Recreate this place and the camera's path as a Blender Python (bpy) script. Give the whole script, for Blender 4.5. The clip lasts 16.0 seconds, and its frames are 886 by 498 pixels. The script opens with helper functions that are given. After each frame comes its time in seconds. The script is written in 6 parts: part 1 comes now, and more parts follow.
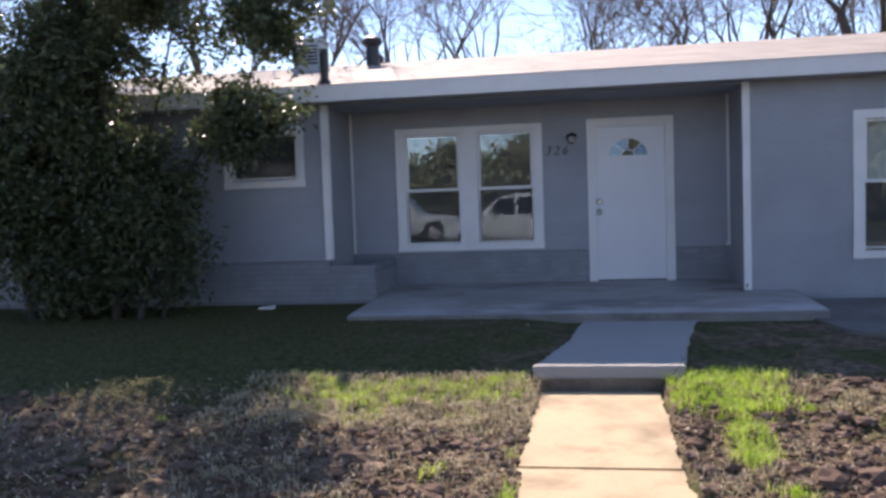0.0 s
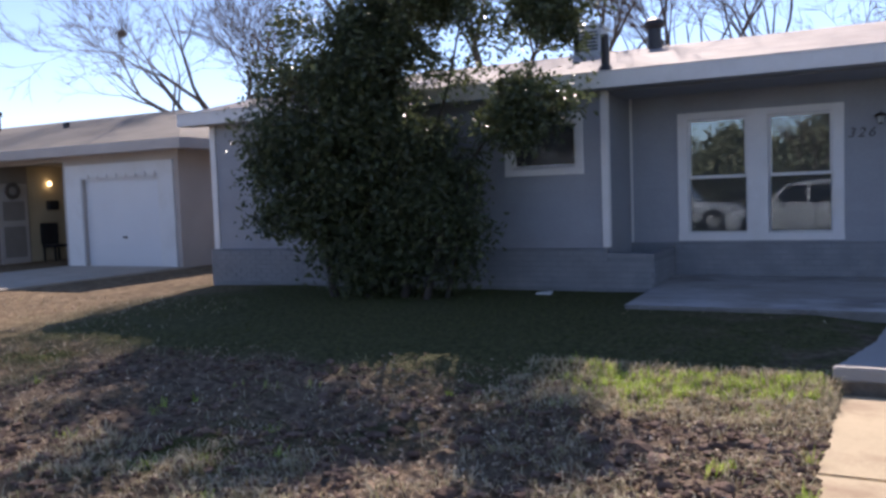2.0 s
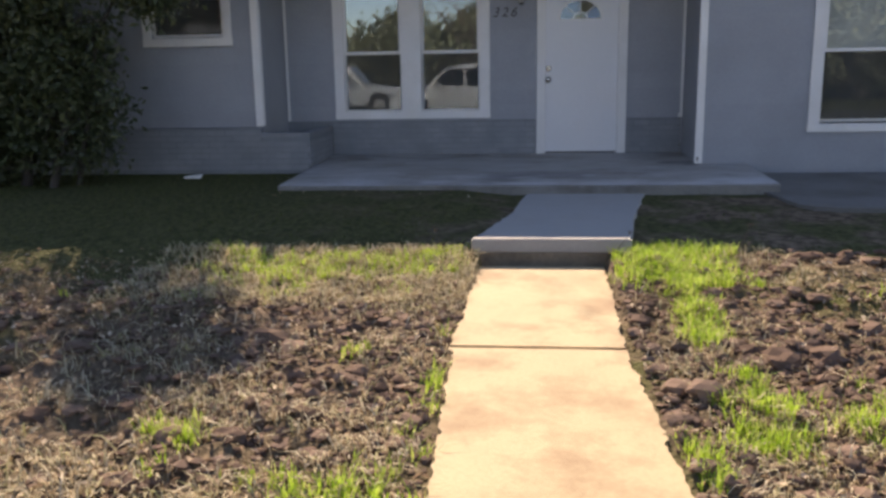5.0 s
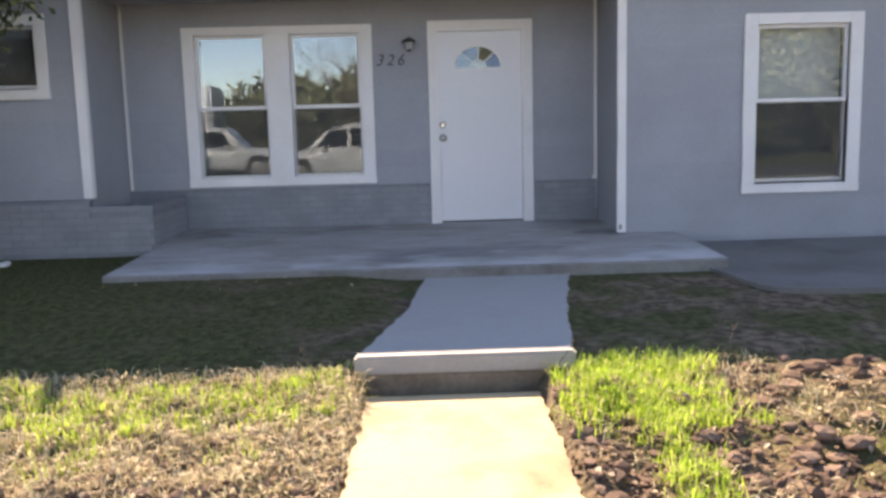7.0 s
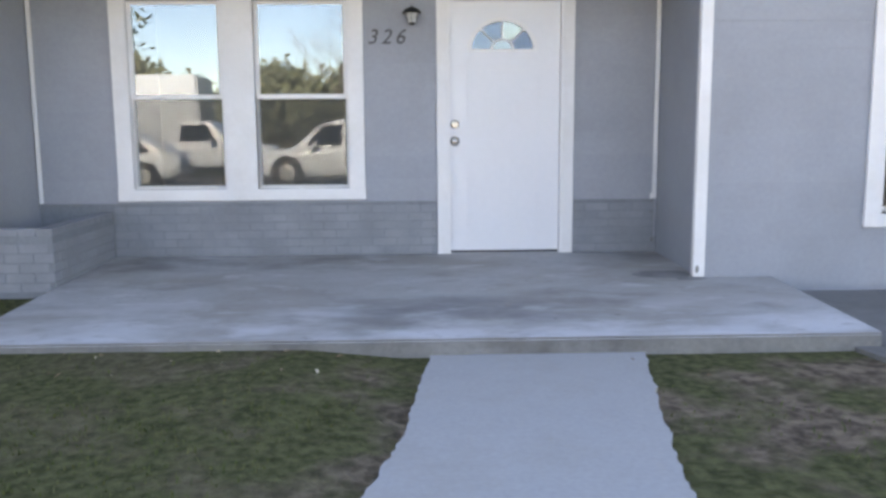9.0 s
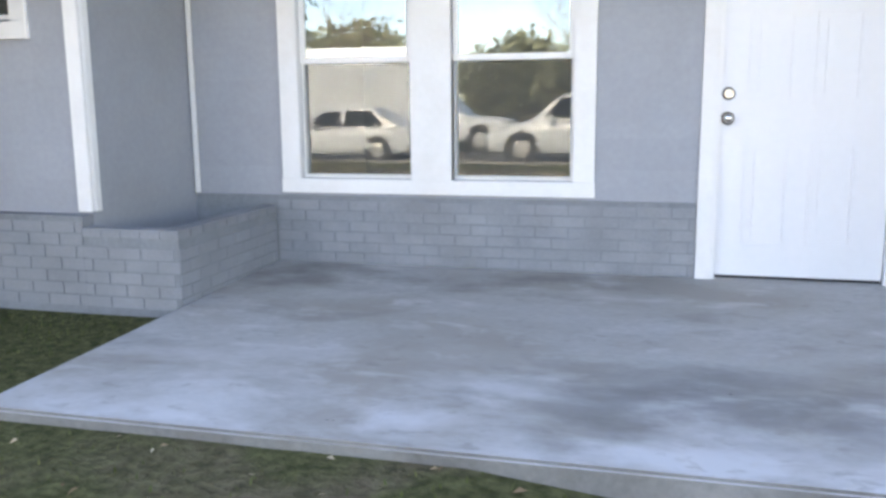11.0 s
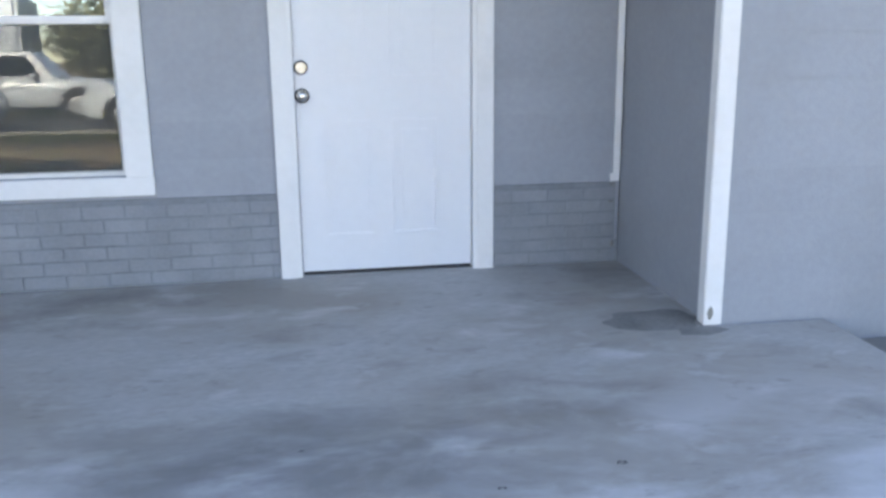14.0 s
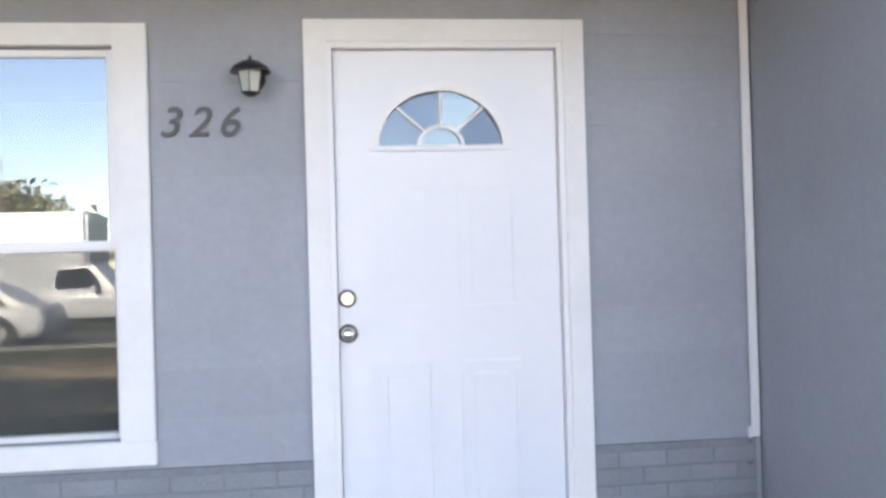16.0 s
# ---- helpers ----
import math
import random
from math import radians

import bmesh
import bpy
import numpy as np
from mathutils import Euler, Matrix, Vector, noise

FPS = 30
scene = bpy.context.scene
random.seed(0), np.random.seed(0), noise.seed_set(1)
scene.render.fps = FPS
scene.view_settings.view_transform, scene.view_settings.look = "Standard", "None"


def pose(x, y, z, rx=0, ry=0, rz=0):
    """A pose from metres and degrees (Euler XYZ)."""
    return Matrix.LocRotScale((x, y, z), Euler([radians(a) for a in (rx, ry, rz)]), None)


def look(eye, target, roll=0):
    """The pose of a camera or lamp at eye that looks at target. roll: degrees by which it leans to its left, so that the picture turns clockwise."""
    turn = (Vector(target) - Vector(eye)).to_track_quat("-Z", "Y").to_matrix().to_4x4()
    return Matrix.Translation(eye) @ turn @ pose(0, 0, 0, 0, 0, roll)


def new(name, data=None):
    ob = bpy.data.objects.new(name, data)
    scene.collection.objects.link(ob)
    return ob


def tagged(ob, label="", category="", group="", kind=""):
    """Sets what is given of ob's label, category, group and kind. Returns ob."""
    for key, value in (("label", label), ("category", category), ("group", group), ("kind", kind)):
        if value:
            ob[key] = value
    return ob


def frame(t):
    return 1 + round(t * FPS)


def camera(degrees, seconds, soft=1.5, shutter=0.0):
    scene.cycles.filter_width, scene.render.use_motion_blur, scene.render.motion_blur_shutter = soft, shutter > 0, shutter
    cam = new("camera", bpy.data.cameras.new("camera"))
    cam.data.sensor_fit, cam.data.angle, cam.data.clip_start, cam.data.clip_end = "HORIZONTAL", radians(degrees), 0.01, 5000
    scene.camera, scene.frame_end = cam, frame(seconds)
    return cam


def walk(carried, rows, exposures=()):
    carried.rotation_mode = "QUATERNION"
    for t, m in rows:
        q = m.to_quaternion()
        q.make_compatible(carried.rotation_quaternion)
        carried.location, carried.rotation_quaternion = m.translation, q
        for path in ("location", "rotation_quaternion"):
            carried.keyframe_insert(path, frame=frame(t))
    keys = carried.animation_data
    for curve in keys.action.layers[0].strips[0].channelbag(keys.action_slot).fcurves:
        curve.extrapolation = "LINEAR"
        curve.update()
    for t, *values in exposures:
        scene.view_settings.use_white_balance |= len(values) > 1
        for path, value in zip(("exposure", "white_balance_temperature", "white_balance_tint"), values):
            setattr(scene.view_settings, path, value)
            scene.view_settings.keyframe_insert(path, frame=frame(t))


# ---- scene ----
cam = camera(55.4, 16.0, soft=3.0)
PATH = [
    (0, (-0.686, -11.73, 1.204), (-1.009, -9.759, 1.086), -2.0),
    (0.5, (-0.707, -11.758, 1.209), (-1.156, -9.813, 1.095), -2.1),
    (1, (-0.722, -11.737, 1.188), (-1.307, -9.828, 1.074), -2.0),
    (1.5, (-0.744, -11.753, 1.197), (-1.48, -9.897, 1.077), -2.0),
    (2, (-0.766, -11.783, 1.2), (-1.689, -10.013, 1.075), -2.0),
    (2.5, (-0.797, -11.788, 1.194), (-1.867, -10.105, 1.051), -2.2),
    (3, (-0.81, -11.765, 1.176), (-2.008, -10.172, 1.013), -2.5),
    (3.5, (-0.792, -11.748, 1.181), (-2.005, -10.169, 0.984), -2.9),
    (4, (-0.746, -11.761, 1.189), (-1.682, -10.018, 0.897), -2.7),
    (4.5, (-0.656, -11.61, 1.136), (-1.191, -9.718, 0.77), -1.8),
    (5, (-0.654, -11.224, 1.077), (-0.859, -9.277, 0.666), -1.0),
    (5.2, (-0.644, -11.091, 1.066), (-0.767, -9.138, 0.652), -0.9),
    (7.3, (-0.726, -9.105, 1.029), (-0.671, -7.124, 0.76), -1.5),
    (7.5, (-0.696, -8.876, 1.036), (-0.675, -6.897, 0.749), -1.2),
    (8, (-0.676, -8.281, 1.047), (-0.609, -6.301, 0.772), -0.4),
    (10.3, (-0.85, -5.729, 1.092), (-0.878, -3.761, 0.739), -0.6),
    (10.5, (-0.816, -5.532, 1.086), (-0.972, -3.572, 0.721), -0.8),
    (11, (-0.774, -5.195, 1.061), (-1.274, -3.29, 0.718), -0.5),
    (11.5, (-0.76, -4.85, 1.113), (-1.374, -2.985, 0.735), -0.5),
    (12, (-0.79, -4.596, 1.124), (-1.287, -2.714, 0.666), -1.9),
    (12.5, (-0.709, -4.509, 1.153), (-0.987, -2.603, 0.614), -1.5),
    (13, (-0.616, -4.467, 1.147), (-0.684, -2.536, 0.627), -0.5),
    (13.5, (-0.54, -4.42, 1.147), (-0.355, -2.49, 0.657), -0.6),
    (14, (-0.476, -4.407, 1.154), (-0.141, -2.487, 0.704), -0.6),
    (14.5, (-0.458, -4.372, 1.187), (-0.16, -2.423, 0.848), -1.0),
    (15, (-0.399, -4.158, 1.249), (-0.199, -2.172, 1.126), -1.2),
    (15.2, (-0.388, -4.006, 1.254), (-0.202, -2.015, 1.227), -1.1),
    (15.5, (-0.42, -3.822, 1.264), (-0.208, -1.833, 1.295), -1.3),
    (16, (-0.409, -3.401, 1.251), (-0.19, -1.413, 1.271), -1.6),
]
walk(cam, [(t, look(eye, target, roll)) for t, eye, target, roll in PATH],
     exposures=[(0, 0.94, 7000, 23), (3.5, 0.46, 6450, 25), (4.0, 0.62, 7250, 24), (4.5, 0.76, 8250, 22), (5.0, 0.98, 8350, 21), (7.5, 1.98, 9050, 22), (8.2, 2.24, 9150, 21), (10.4, 3.13, 9750, 20), (11.5, 3.08, 9500, 18), (12.0, 2.82, 9500, 18), (12.4, 3.04, 9550, 18), (13.0, 3.12, 9150, 18), (13.5, 2.72, 8200, 15), (14.0, 2.72, 8600, 16), (14.5, 3.04, 9400, 20), (15.5, 2.98, 9100, 21), (16.0, 3.03, 9200, 22)])

# ---- light ----
SUN_DIR = Vector((0.315, -1.0, -0.78)).normalized()      # the way the sunlight travels
SUN_EL = math.asin(-SUN_DIR.z)
SUN_AZ = math.atan2(-SUN_DIR.x, -SUN_DIR.y)              # clockwise from +y
world = bpy.data.worlds.new("sky")
scene.world = world
world.use_nodes = True
wn = world.node_tree.nodes
sky = wn.new("ShaderNodeTexSky")
sky.sky_type = 'NISHITA'
sky.sun_disc = False
sky.sun_elevation = SUN_EL
sky.sun_rotation = SUN_AZ
sky.air_density = 0.75
sky.dust_density = 0.0
sky.ozone_density = 2.2
wn["Background"].inputs["Strength"].default_value = 0.13
world.node_tree.links.new(sky.outputs[0], wn["Background"].inputs["Color"])
sun_data = bpy.data.lights.new("sun", 'SUN')
sun_data.energy = 5.0
sun_data.angle = radians(0.55)
sun_data.color = (1.0, 0.93, 0.82)
sun = new("sun", sun_data)
sun.matrix_world = look((0, 0, 20), Vector((0, 0, 20)) + SUN_DIR)


# ---- materials ----
def mat(name, base, rough=0.6, metal=0.0, vary=0.15, scale=3.0, fine=40.0, bump=0.0, bump_scale=60.0, dirt=None, dirt_amount=0.0, dirt_scale=1.2, spec=0.5, rand=0.0, coat=0.0):
    """A surface with two scales of colour variation, optional dirt stains and fine relief, in metres."""
    m = bpy.data.materials.new(name)
    m.use_nodes = True
    nt, n, l = m.node_tree, m.node_tree.nodes, m.node_tree.links
    b = n["Principled BSDF"]
    b.inputs["Roughness"].default_value = rough
    b.inputs["Metallic"].default_value = metal
    b.inputs["Specular IOR Level"].default_value = spec
    b.inputs["Coat Weight"].default_value = coat
    geo = n.new("ShaderNodeNewGeometry")
    big = n.new("ShaderNodeTexNoise"); big.inputs["Scale"].default_value = scale; big.inputs["Detail"].default_value = 5
    small = n.new("ShaderNodeTexNoise"); small.inputs["Scale"].default_value = fine; small.inputs["Detail"].default_value = 3
    l.new(geo.outputs["Position"], big.inputs["Vector"]); l.new(geo.outputs["Position"], small.inputs["Vector"])
    add = n.new("ShaderNodeMath"); add.operation = 'MULTIPLY_ADD'; add.inputs[1].default_value = 0.6
    half = n.new("ShaderNodeMath"); half.operation = 'MULTIPLY'; half.inputs[1].default_value = 0.4
    l.new(small.outputs["Fac"], half.inputs[0]); l.new(big.outputs["Fac"], add.inputs[0]); l.new(half.outputs[0], add.inputs[2])
    ramp = n.new("ShaderNodeValToRGB")
    ramp.color_ramp.elements[0].position, ramp.color_ramp.elements[1].position = 0.3, 0.7
    lo = [max(0, c * (1 - vary)) for c in base]; hi = [min(1, c * (1 + vary)) for c in base]
    ramp.color_ramp.elements[0].color = (*lo, 1); ramp.color_ramp.elements[1].color = (*hi, 1)
    l.new(add.outputs[0], ramp.inputs[0])
    col = ramp.outputs[0]
    if rand:
        info = n.new("ShaderNodeObjectInfo")
        hsv = n.new("ShaderNodeHueSaturation")
        mr = n.new("ShaderNodeMapRange"); mr.inputs[3].default_value = 1 - rand; mr.inputs[4].default_value = 1 + rand
        l.new(info.outputs["Random"], mr.inputs[0]); l.new(mr.outputs[0], hsv.inputs["Value"]); l.new(col, hsv.inputs["Color"])
        col = hsv.outputs[0]
    if dirt:
        dn = n.new("ShaderNodeTexNoise"); dn.inputs["Scale"].default_value = dirt_scale; dn.inputs["Detail"].default_value = 8; dn.inputs["Roughness"].default_value = 0.65
        l.new(geo.outputs["Position"], dn.inputs["Vector"])
        dr = n.new("ShaderNodeMapRange"); dr.inputs[1].default_value = 0.48; dr.inputs[2].default_value = 0.72; dr.inputs[4].default_value = dirt_amount
        l.new(dn.outputs["Fac"], dr.inputs[0])
        mx = n.new("ShaderNodeMix"); mx.data_type = 'RGBA'
        l.new(dr.outputs[0], mx.inputs[0]); l.new(col, mx.inputs[6]); mx.inputs[7].default_value = (*dirt, 1)
        col = mx.outputs[2]
    l.new(col, b.inputs["Base Color"])
    if bump:
        bn = n.new("ShaderNodeTexNoise"); bn.inputs["Scale"].default_value = bump_scale; bn.inputs["Detail"].default_value = 4
        l.new(geo.outputs["Position"], bn.inputs["Vector"])
        bp = n.new("ShaderNodeBump"); bp.inputs["Strength"].default_value = bump; bp.inputs["Distance"].default_value = 0.01
        l.new(bn.outputs["Fac"], bp.inputs["Height"]); l.new(bp.outputs[0], b.inputs["Normal"])
    return m


def island_mat(name, colors, rough=0.6, spec=0.3, trans=0.0):
    """For loose pieces joined in one mesh: a colour for each piece out of a range."""
    m = bpy.data.materials.new(name)
    m.use_nodes = True
    n, l = m.node_tree.nodes, m.node_tree.links
    b = n["Principled BSDF"]
    b.inputs["Roughness"].default_value = rough
    b.inputs["Specular IOR Level"].default_value = spec
    geo = n.new("ShaderNodeNewGeometry")
    ramp = n.new("ShaderNodeValToRGB")
    e = ramp.color_ramp.elements
    while len(e) < len(colors):
        e.new(0.5)
    for k, c in enumerate(colors):
        e[k].position = k / (len(colors) - 1); e[k].color = (*c, 1)
    l.new(geo.outputs["Random Per Island"], ramp.inputs[0])
    l.new(ramp.outputs[0], b.inputs["Base Color"])
    if trans:
        t = n.new("ShaderNodeBsdfTranslucent"); l.new(ramp.outputs[0], t.inputs["Color"])
        mx = n.new("ShaderNodeMixShader"); mx.inputs[0].default_value = trans
        l.new(b.outputs[0], mx.inputs[1]); l.new(t.outputs[0], mx.inputs[2]); l.new(mx.outputs[0], n["Material Output"].inputs[0])
    return m


GREY = (0.29, 0.31, 0.345)
M_SIDING = mat("grey_siding_paint", GREY, 0.55, vary=0.10, scale=1.5, fine=30, bump=0.15, bump_scale=90, dirt=(0.21, 0.22, 0.235), dirt_amount=0.35, rand=0.03)
M_BRICK = mat("grey_painted_brick", (0.225, 0.24, 0.265), 0.6, vary=0.16, scale=4, fine=60, bump=0.4, bump_scale=120, dirt=(0.14, 0.145, 0.155), dirt_amount=0.4, rand=0.05)
M_MORTAR = mat("grey_painted_mortar", (0.192, 0.206, 0.226), 0.8, vary=0.2, bump=0.4)
M_TRIM = mat("white_trim_paint", (0.73, 0.73, 0.73), 0.45, vary=0.05, scale=2, fine=25, bump=0.08, dirt=(0.5, 0.47, 0.42), dirt_amount=0.25, dirt_scale=2.5)
M_DOOR = mat("white_door_paint", (0.71, 0.72, 0.745), 0.32, vary=0.03, scale=1.2, fine=20, bump=0.04)
M_VINYL = mat("white_vinyl", (0.74, 0.74, 0.74), 0.35, vary=0.03)
M_SOFFIT = mat("grey_soffit_paint", (0.30, 0.32, 0.35), 0.6, vary=0.1)
M_ROOF = mat("pale_roof_shingle", (0.36, 0.315, 0.29), 0.85, vary=0.25, scale=2, fine=70, bump=0.5, bump_scale=80, dirt=(0.3, 0.25, 0.22), dirt_amount=0.5)
M_DARKMETAL = mat("dark_metal", (0.05, 0.05, 0.055), 0.45, 0.6, vary=0.3)
M_GALV = mat("galvanised_metal", (0.42, 0.43, 0.44), 0.45, 0.8, vary=0.2)
M_STEEL = mat("satin_nickel", (0.62, 0.60, 0.57), 0.25, 1.0, vary=0.05)
M_BLACK = mat("black_paint", (0.02, 0.02, 0.022), 0.45, vary=0.3)
M_NUMBER = mat("grey_number_paint", (0.07, 0.07, 0.075), 0.5, vary=0.2)
M_APRON = mat("pale_step_concrete", (0.36, 0.355, 0.345), 0.8, vary=0.12, scale=2, fine=40, bump=0.3, dirt=(0.25, 0.23, 0.2), dirt_amount=0.4, dirt_scale=2)
M_WALK = mat("walkway_concrete", (0.46, 0.365, 0.225), 0.85, vary=0.14, scale=1.8, fine=50, bump=0.35, bump_scale=110, dirt=(0.25, 0.15, 0.085), dirt_amount=0.9, dirt_scale=1.9)
M_STAIN = mat("dark_stain", (0.19, 0.187, 0.18), 0.7, vary=0.35, scale=6, fine=50)
M_ASPHALT = mat("asphalt", (0.06, 0.06, 0.062), 0.85, vary=0.25, scale=1, fine=60, bump=0.5)
M_KERB = mat("grey_kerb", (0.22, 0.21, 0.19), 0.85, vary=0.2)
M_DRIVE = mat("driveway_concrete", (0.42, 0.37, 0.30), 0.85, vary=0.15, dirt=(0.3, 0.27, 0.22), dirt_amount=0.5)
M_NWALL = mat("neighbour_stucco", (0.50, 0.45, 0.41), 0.8, vary=0.12, scale=1.5, bump=0.2)
M_NSTONE = mat("neighbour_stone", (0.15, 0.16, 0.16), 0.85, vary=0.4, scale=6, fine=20, bump=0.5)
M_NROOF = mat("neighbour_shingle", (0.165, 0.15, 0.13), 0.9, vary=0.25, scale=1.5, fine=30, bump=0.4)
# shade of the deep porch is mixed into this paint
M_NPORCH = mat("shaded_porch_paint", (0.27, 0.24, 0.21), 0.8, vary=0.12)
# cream paint with the porch lamp's warm light worked into it
M_NYELLOW = mat("lamplit_cream_paint", (0.5, 0.42, 0.28), 0.7, vary=0.1)
M_METALROOF = mat("white_metal_roof", (0.72, 0.72, 0.74), 0.35, 0.3, vary=0.05)
# unlit look of the rooms is painted in as a dark tone
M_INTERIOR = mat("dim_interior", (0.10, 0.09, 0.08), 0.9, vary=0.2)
M_BLIND = mat("white_blind", (0.7, 0.7, 0.68), 0.6, vary=0.04)
M_CURTAIN = mat("pale_curtain", (0.62, 0.62, 0.62), 0.8, vary=0.06)
M_BARK = mat("grey_bark", (0.115, 0.092, 0.078), 0.9, vary=0.35, scale=5, fine=30, bump=0.6, bump_scale=40)
M_DARKBARK = mat("dark_shrub_bark", (0.05, 0.042, 0.037), 0.9, vary=0.35, scale=5, fine=30, bump=0.5, bump_scale=40)
M_TWIG = mat("bare_twig", (0.12, 0.09, 0.075), 0.85, vary=0.25)
M_PAPER = mat("white_paper", (0.75, 0.75, 0.73), 0.7, vary=0.08)
M_RUBBER = mat("tyre_rubber", (0.02, 0.02, 0.02), 0.8, vary=0.2)
M_CARWHITE = mat("white_car_paint", (0.55, 0.60, 0.66), 0.25, vary=0.03, coat=0.6)
M_CARGLASS = mat("dark_car_glass", (0.02, 0.025, 0.03), 0.06, vary=0.1)
M_LEAF = island_mat("evergreen_leaf", [(0.045, 0.062, 0.032), (0.072, 0.095, 0.043), (0.12, 0.145, 0.066), (0.052, 0.074, 0.038)], 0.34, 0.55, 0.36)
M_FARLEAF = island_mat("far_tree_leaf", [(0.14, 0.155, 0.10), (0.19, 0.20, 0.13), (0.16, 0.18, 0.115)], 0.7, 0.2, 0.1)
M_GREEN = island_mat("fresh_grass", [(0.21, 0.34, 0.04), (0.34, 0.52, 0.06), (0.48, 0.66, 0.11), (0.50, 0.50, 0.21)], 0.6, 0.2, 0.5)
M_DRY = island_mat("dry_grass", [(0.26, 0.19, 0.11), (0.46, 0.38, 0.25), (0.64, 0.57, 0.42), (0.36, 0.35, 0.16)], 0.8, 0.1, 0.2)
M_DEADLEAF = island_mat("dead_leaf", [(0.16, 0.10, 0.06), (0.34, 0.23, 0.14), (0.60, 0.50, 0.37), (0.24, 0.16, 0.10)], 0.8, 0.15, 0.1)
M_CLOD = island_mat("soil_clod", [(0.085, 0.057, 0.045), (0.15, 0.103, 0.08), (0.215, 0.152, 0.118), (0.12, 0.08, 0.062)], 0.95, 0.1)


def glass_mat(name="window_glass", gloss=0.20):
    m = bpy.data.materials.new(name)
    m.use_nodes = True
    n, l = m.node_tree.nodes, m.node_tree.links
    n.remove(n["Principled BSDF"])
    g = n.new("ShaderNodeBsdfGlossy"); g.inputs["Roughness"].default_value = 0.012; g.inputs["Color"].default_value = (0.80, 0.93, 1.0, 1)      # blue tint paints a bluer sky into the reflection
    t = n.new("ShaderNodeBsdfTransparent"); t.inputs["Color"].default_value = (0.75, 0.78, 0.77, 1)
    mx = n.new("ShaderNodeMixShader"); mx.inputs[0].default_value = gloss
    noise_t = n.new("ShaderNodeTexNoise"); noise_t.inputs["Scale"].default_value = 1.6; noise_t.inputs["Detail"].default_value = 1
    bp = n.new("ShaderNodeBump"); bp.inputs["Strength"].default_value = 0.008; bp.inputs["Distance"].default_value = 0.02
    geo = n.new("ShaderNodeNewGeometry")
    l.new(geo.outputs["Position"], noise_t.inputs["Vector"]); l.new(noise_t.outputs["Fac"], bp.inputs["Height"]); l.new(bp.outputs[0], g.inputs["Normal"])
    df = n.new("ShaderNodeBsdfDiffuse"); df.inputs["Color"].default_value = (0.72, 0.74, 0.70, 1)
    film = n.new("ShaderNodeMixShader")      # pale film that paints haze over the pane, thicker in patches
    veil = n.new("ShaderNodeMapRange"); veil.inputs[3].default_value = 0.03; veil.inputs[4].default_value = 0.10
    l.new(noise_t.outputs["Fac"], veil.inputs[0]); l.new(veil.outputs[0], film.inputs[0])
    l.new(t.outputs[0], mx.inputs[1]); l.new(g.outputs[0], mx.inputs[2]); l.new(mx.outputs[0], film.inputs[1]); l.new(df.outputs[0], film.inputs[2]); l.new(film.outputs[0], n["Material Output"].inputs[0])
    return m


M_GLASS = glass_mat()
M_FANGLASS = glass_mat("clear_fanlight_glass", 0.13)


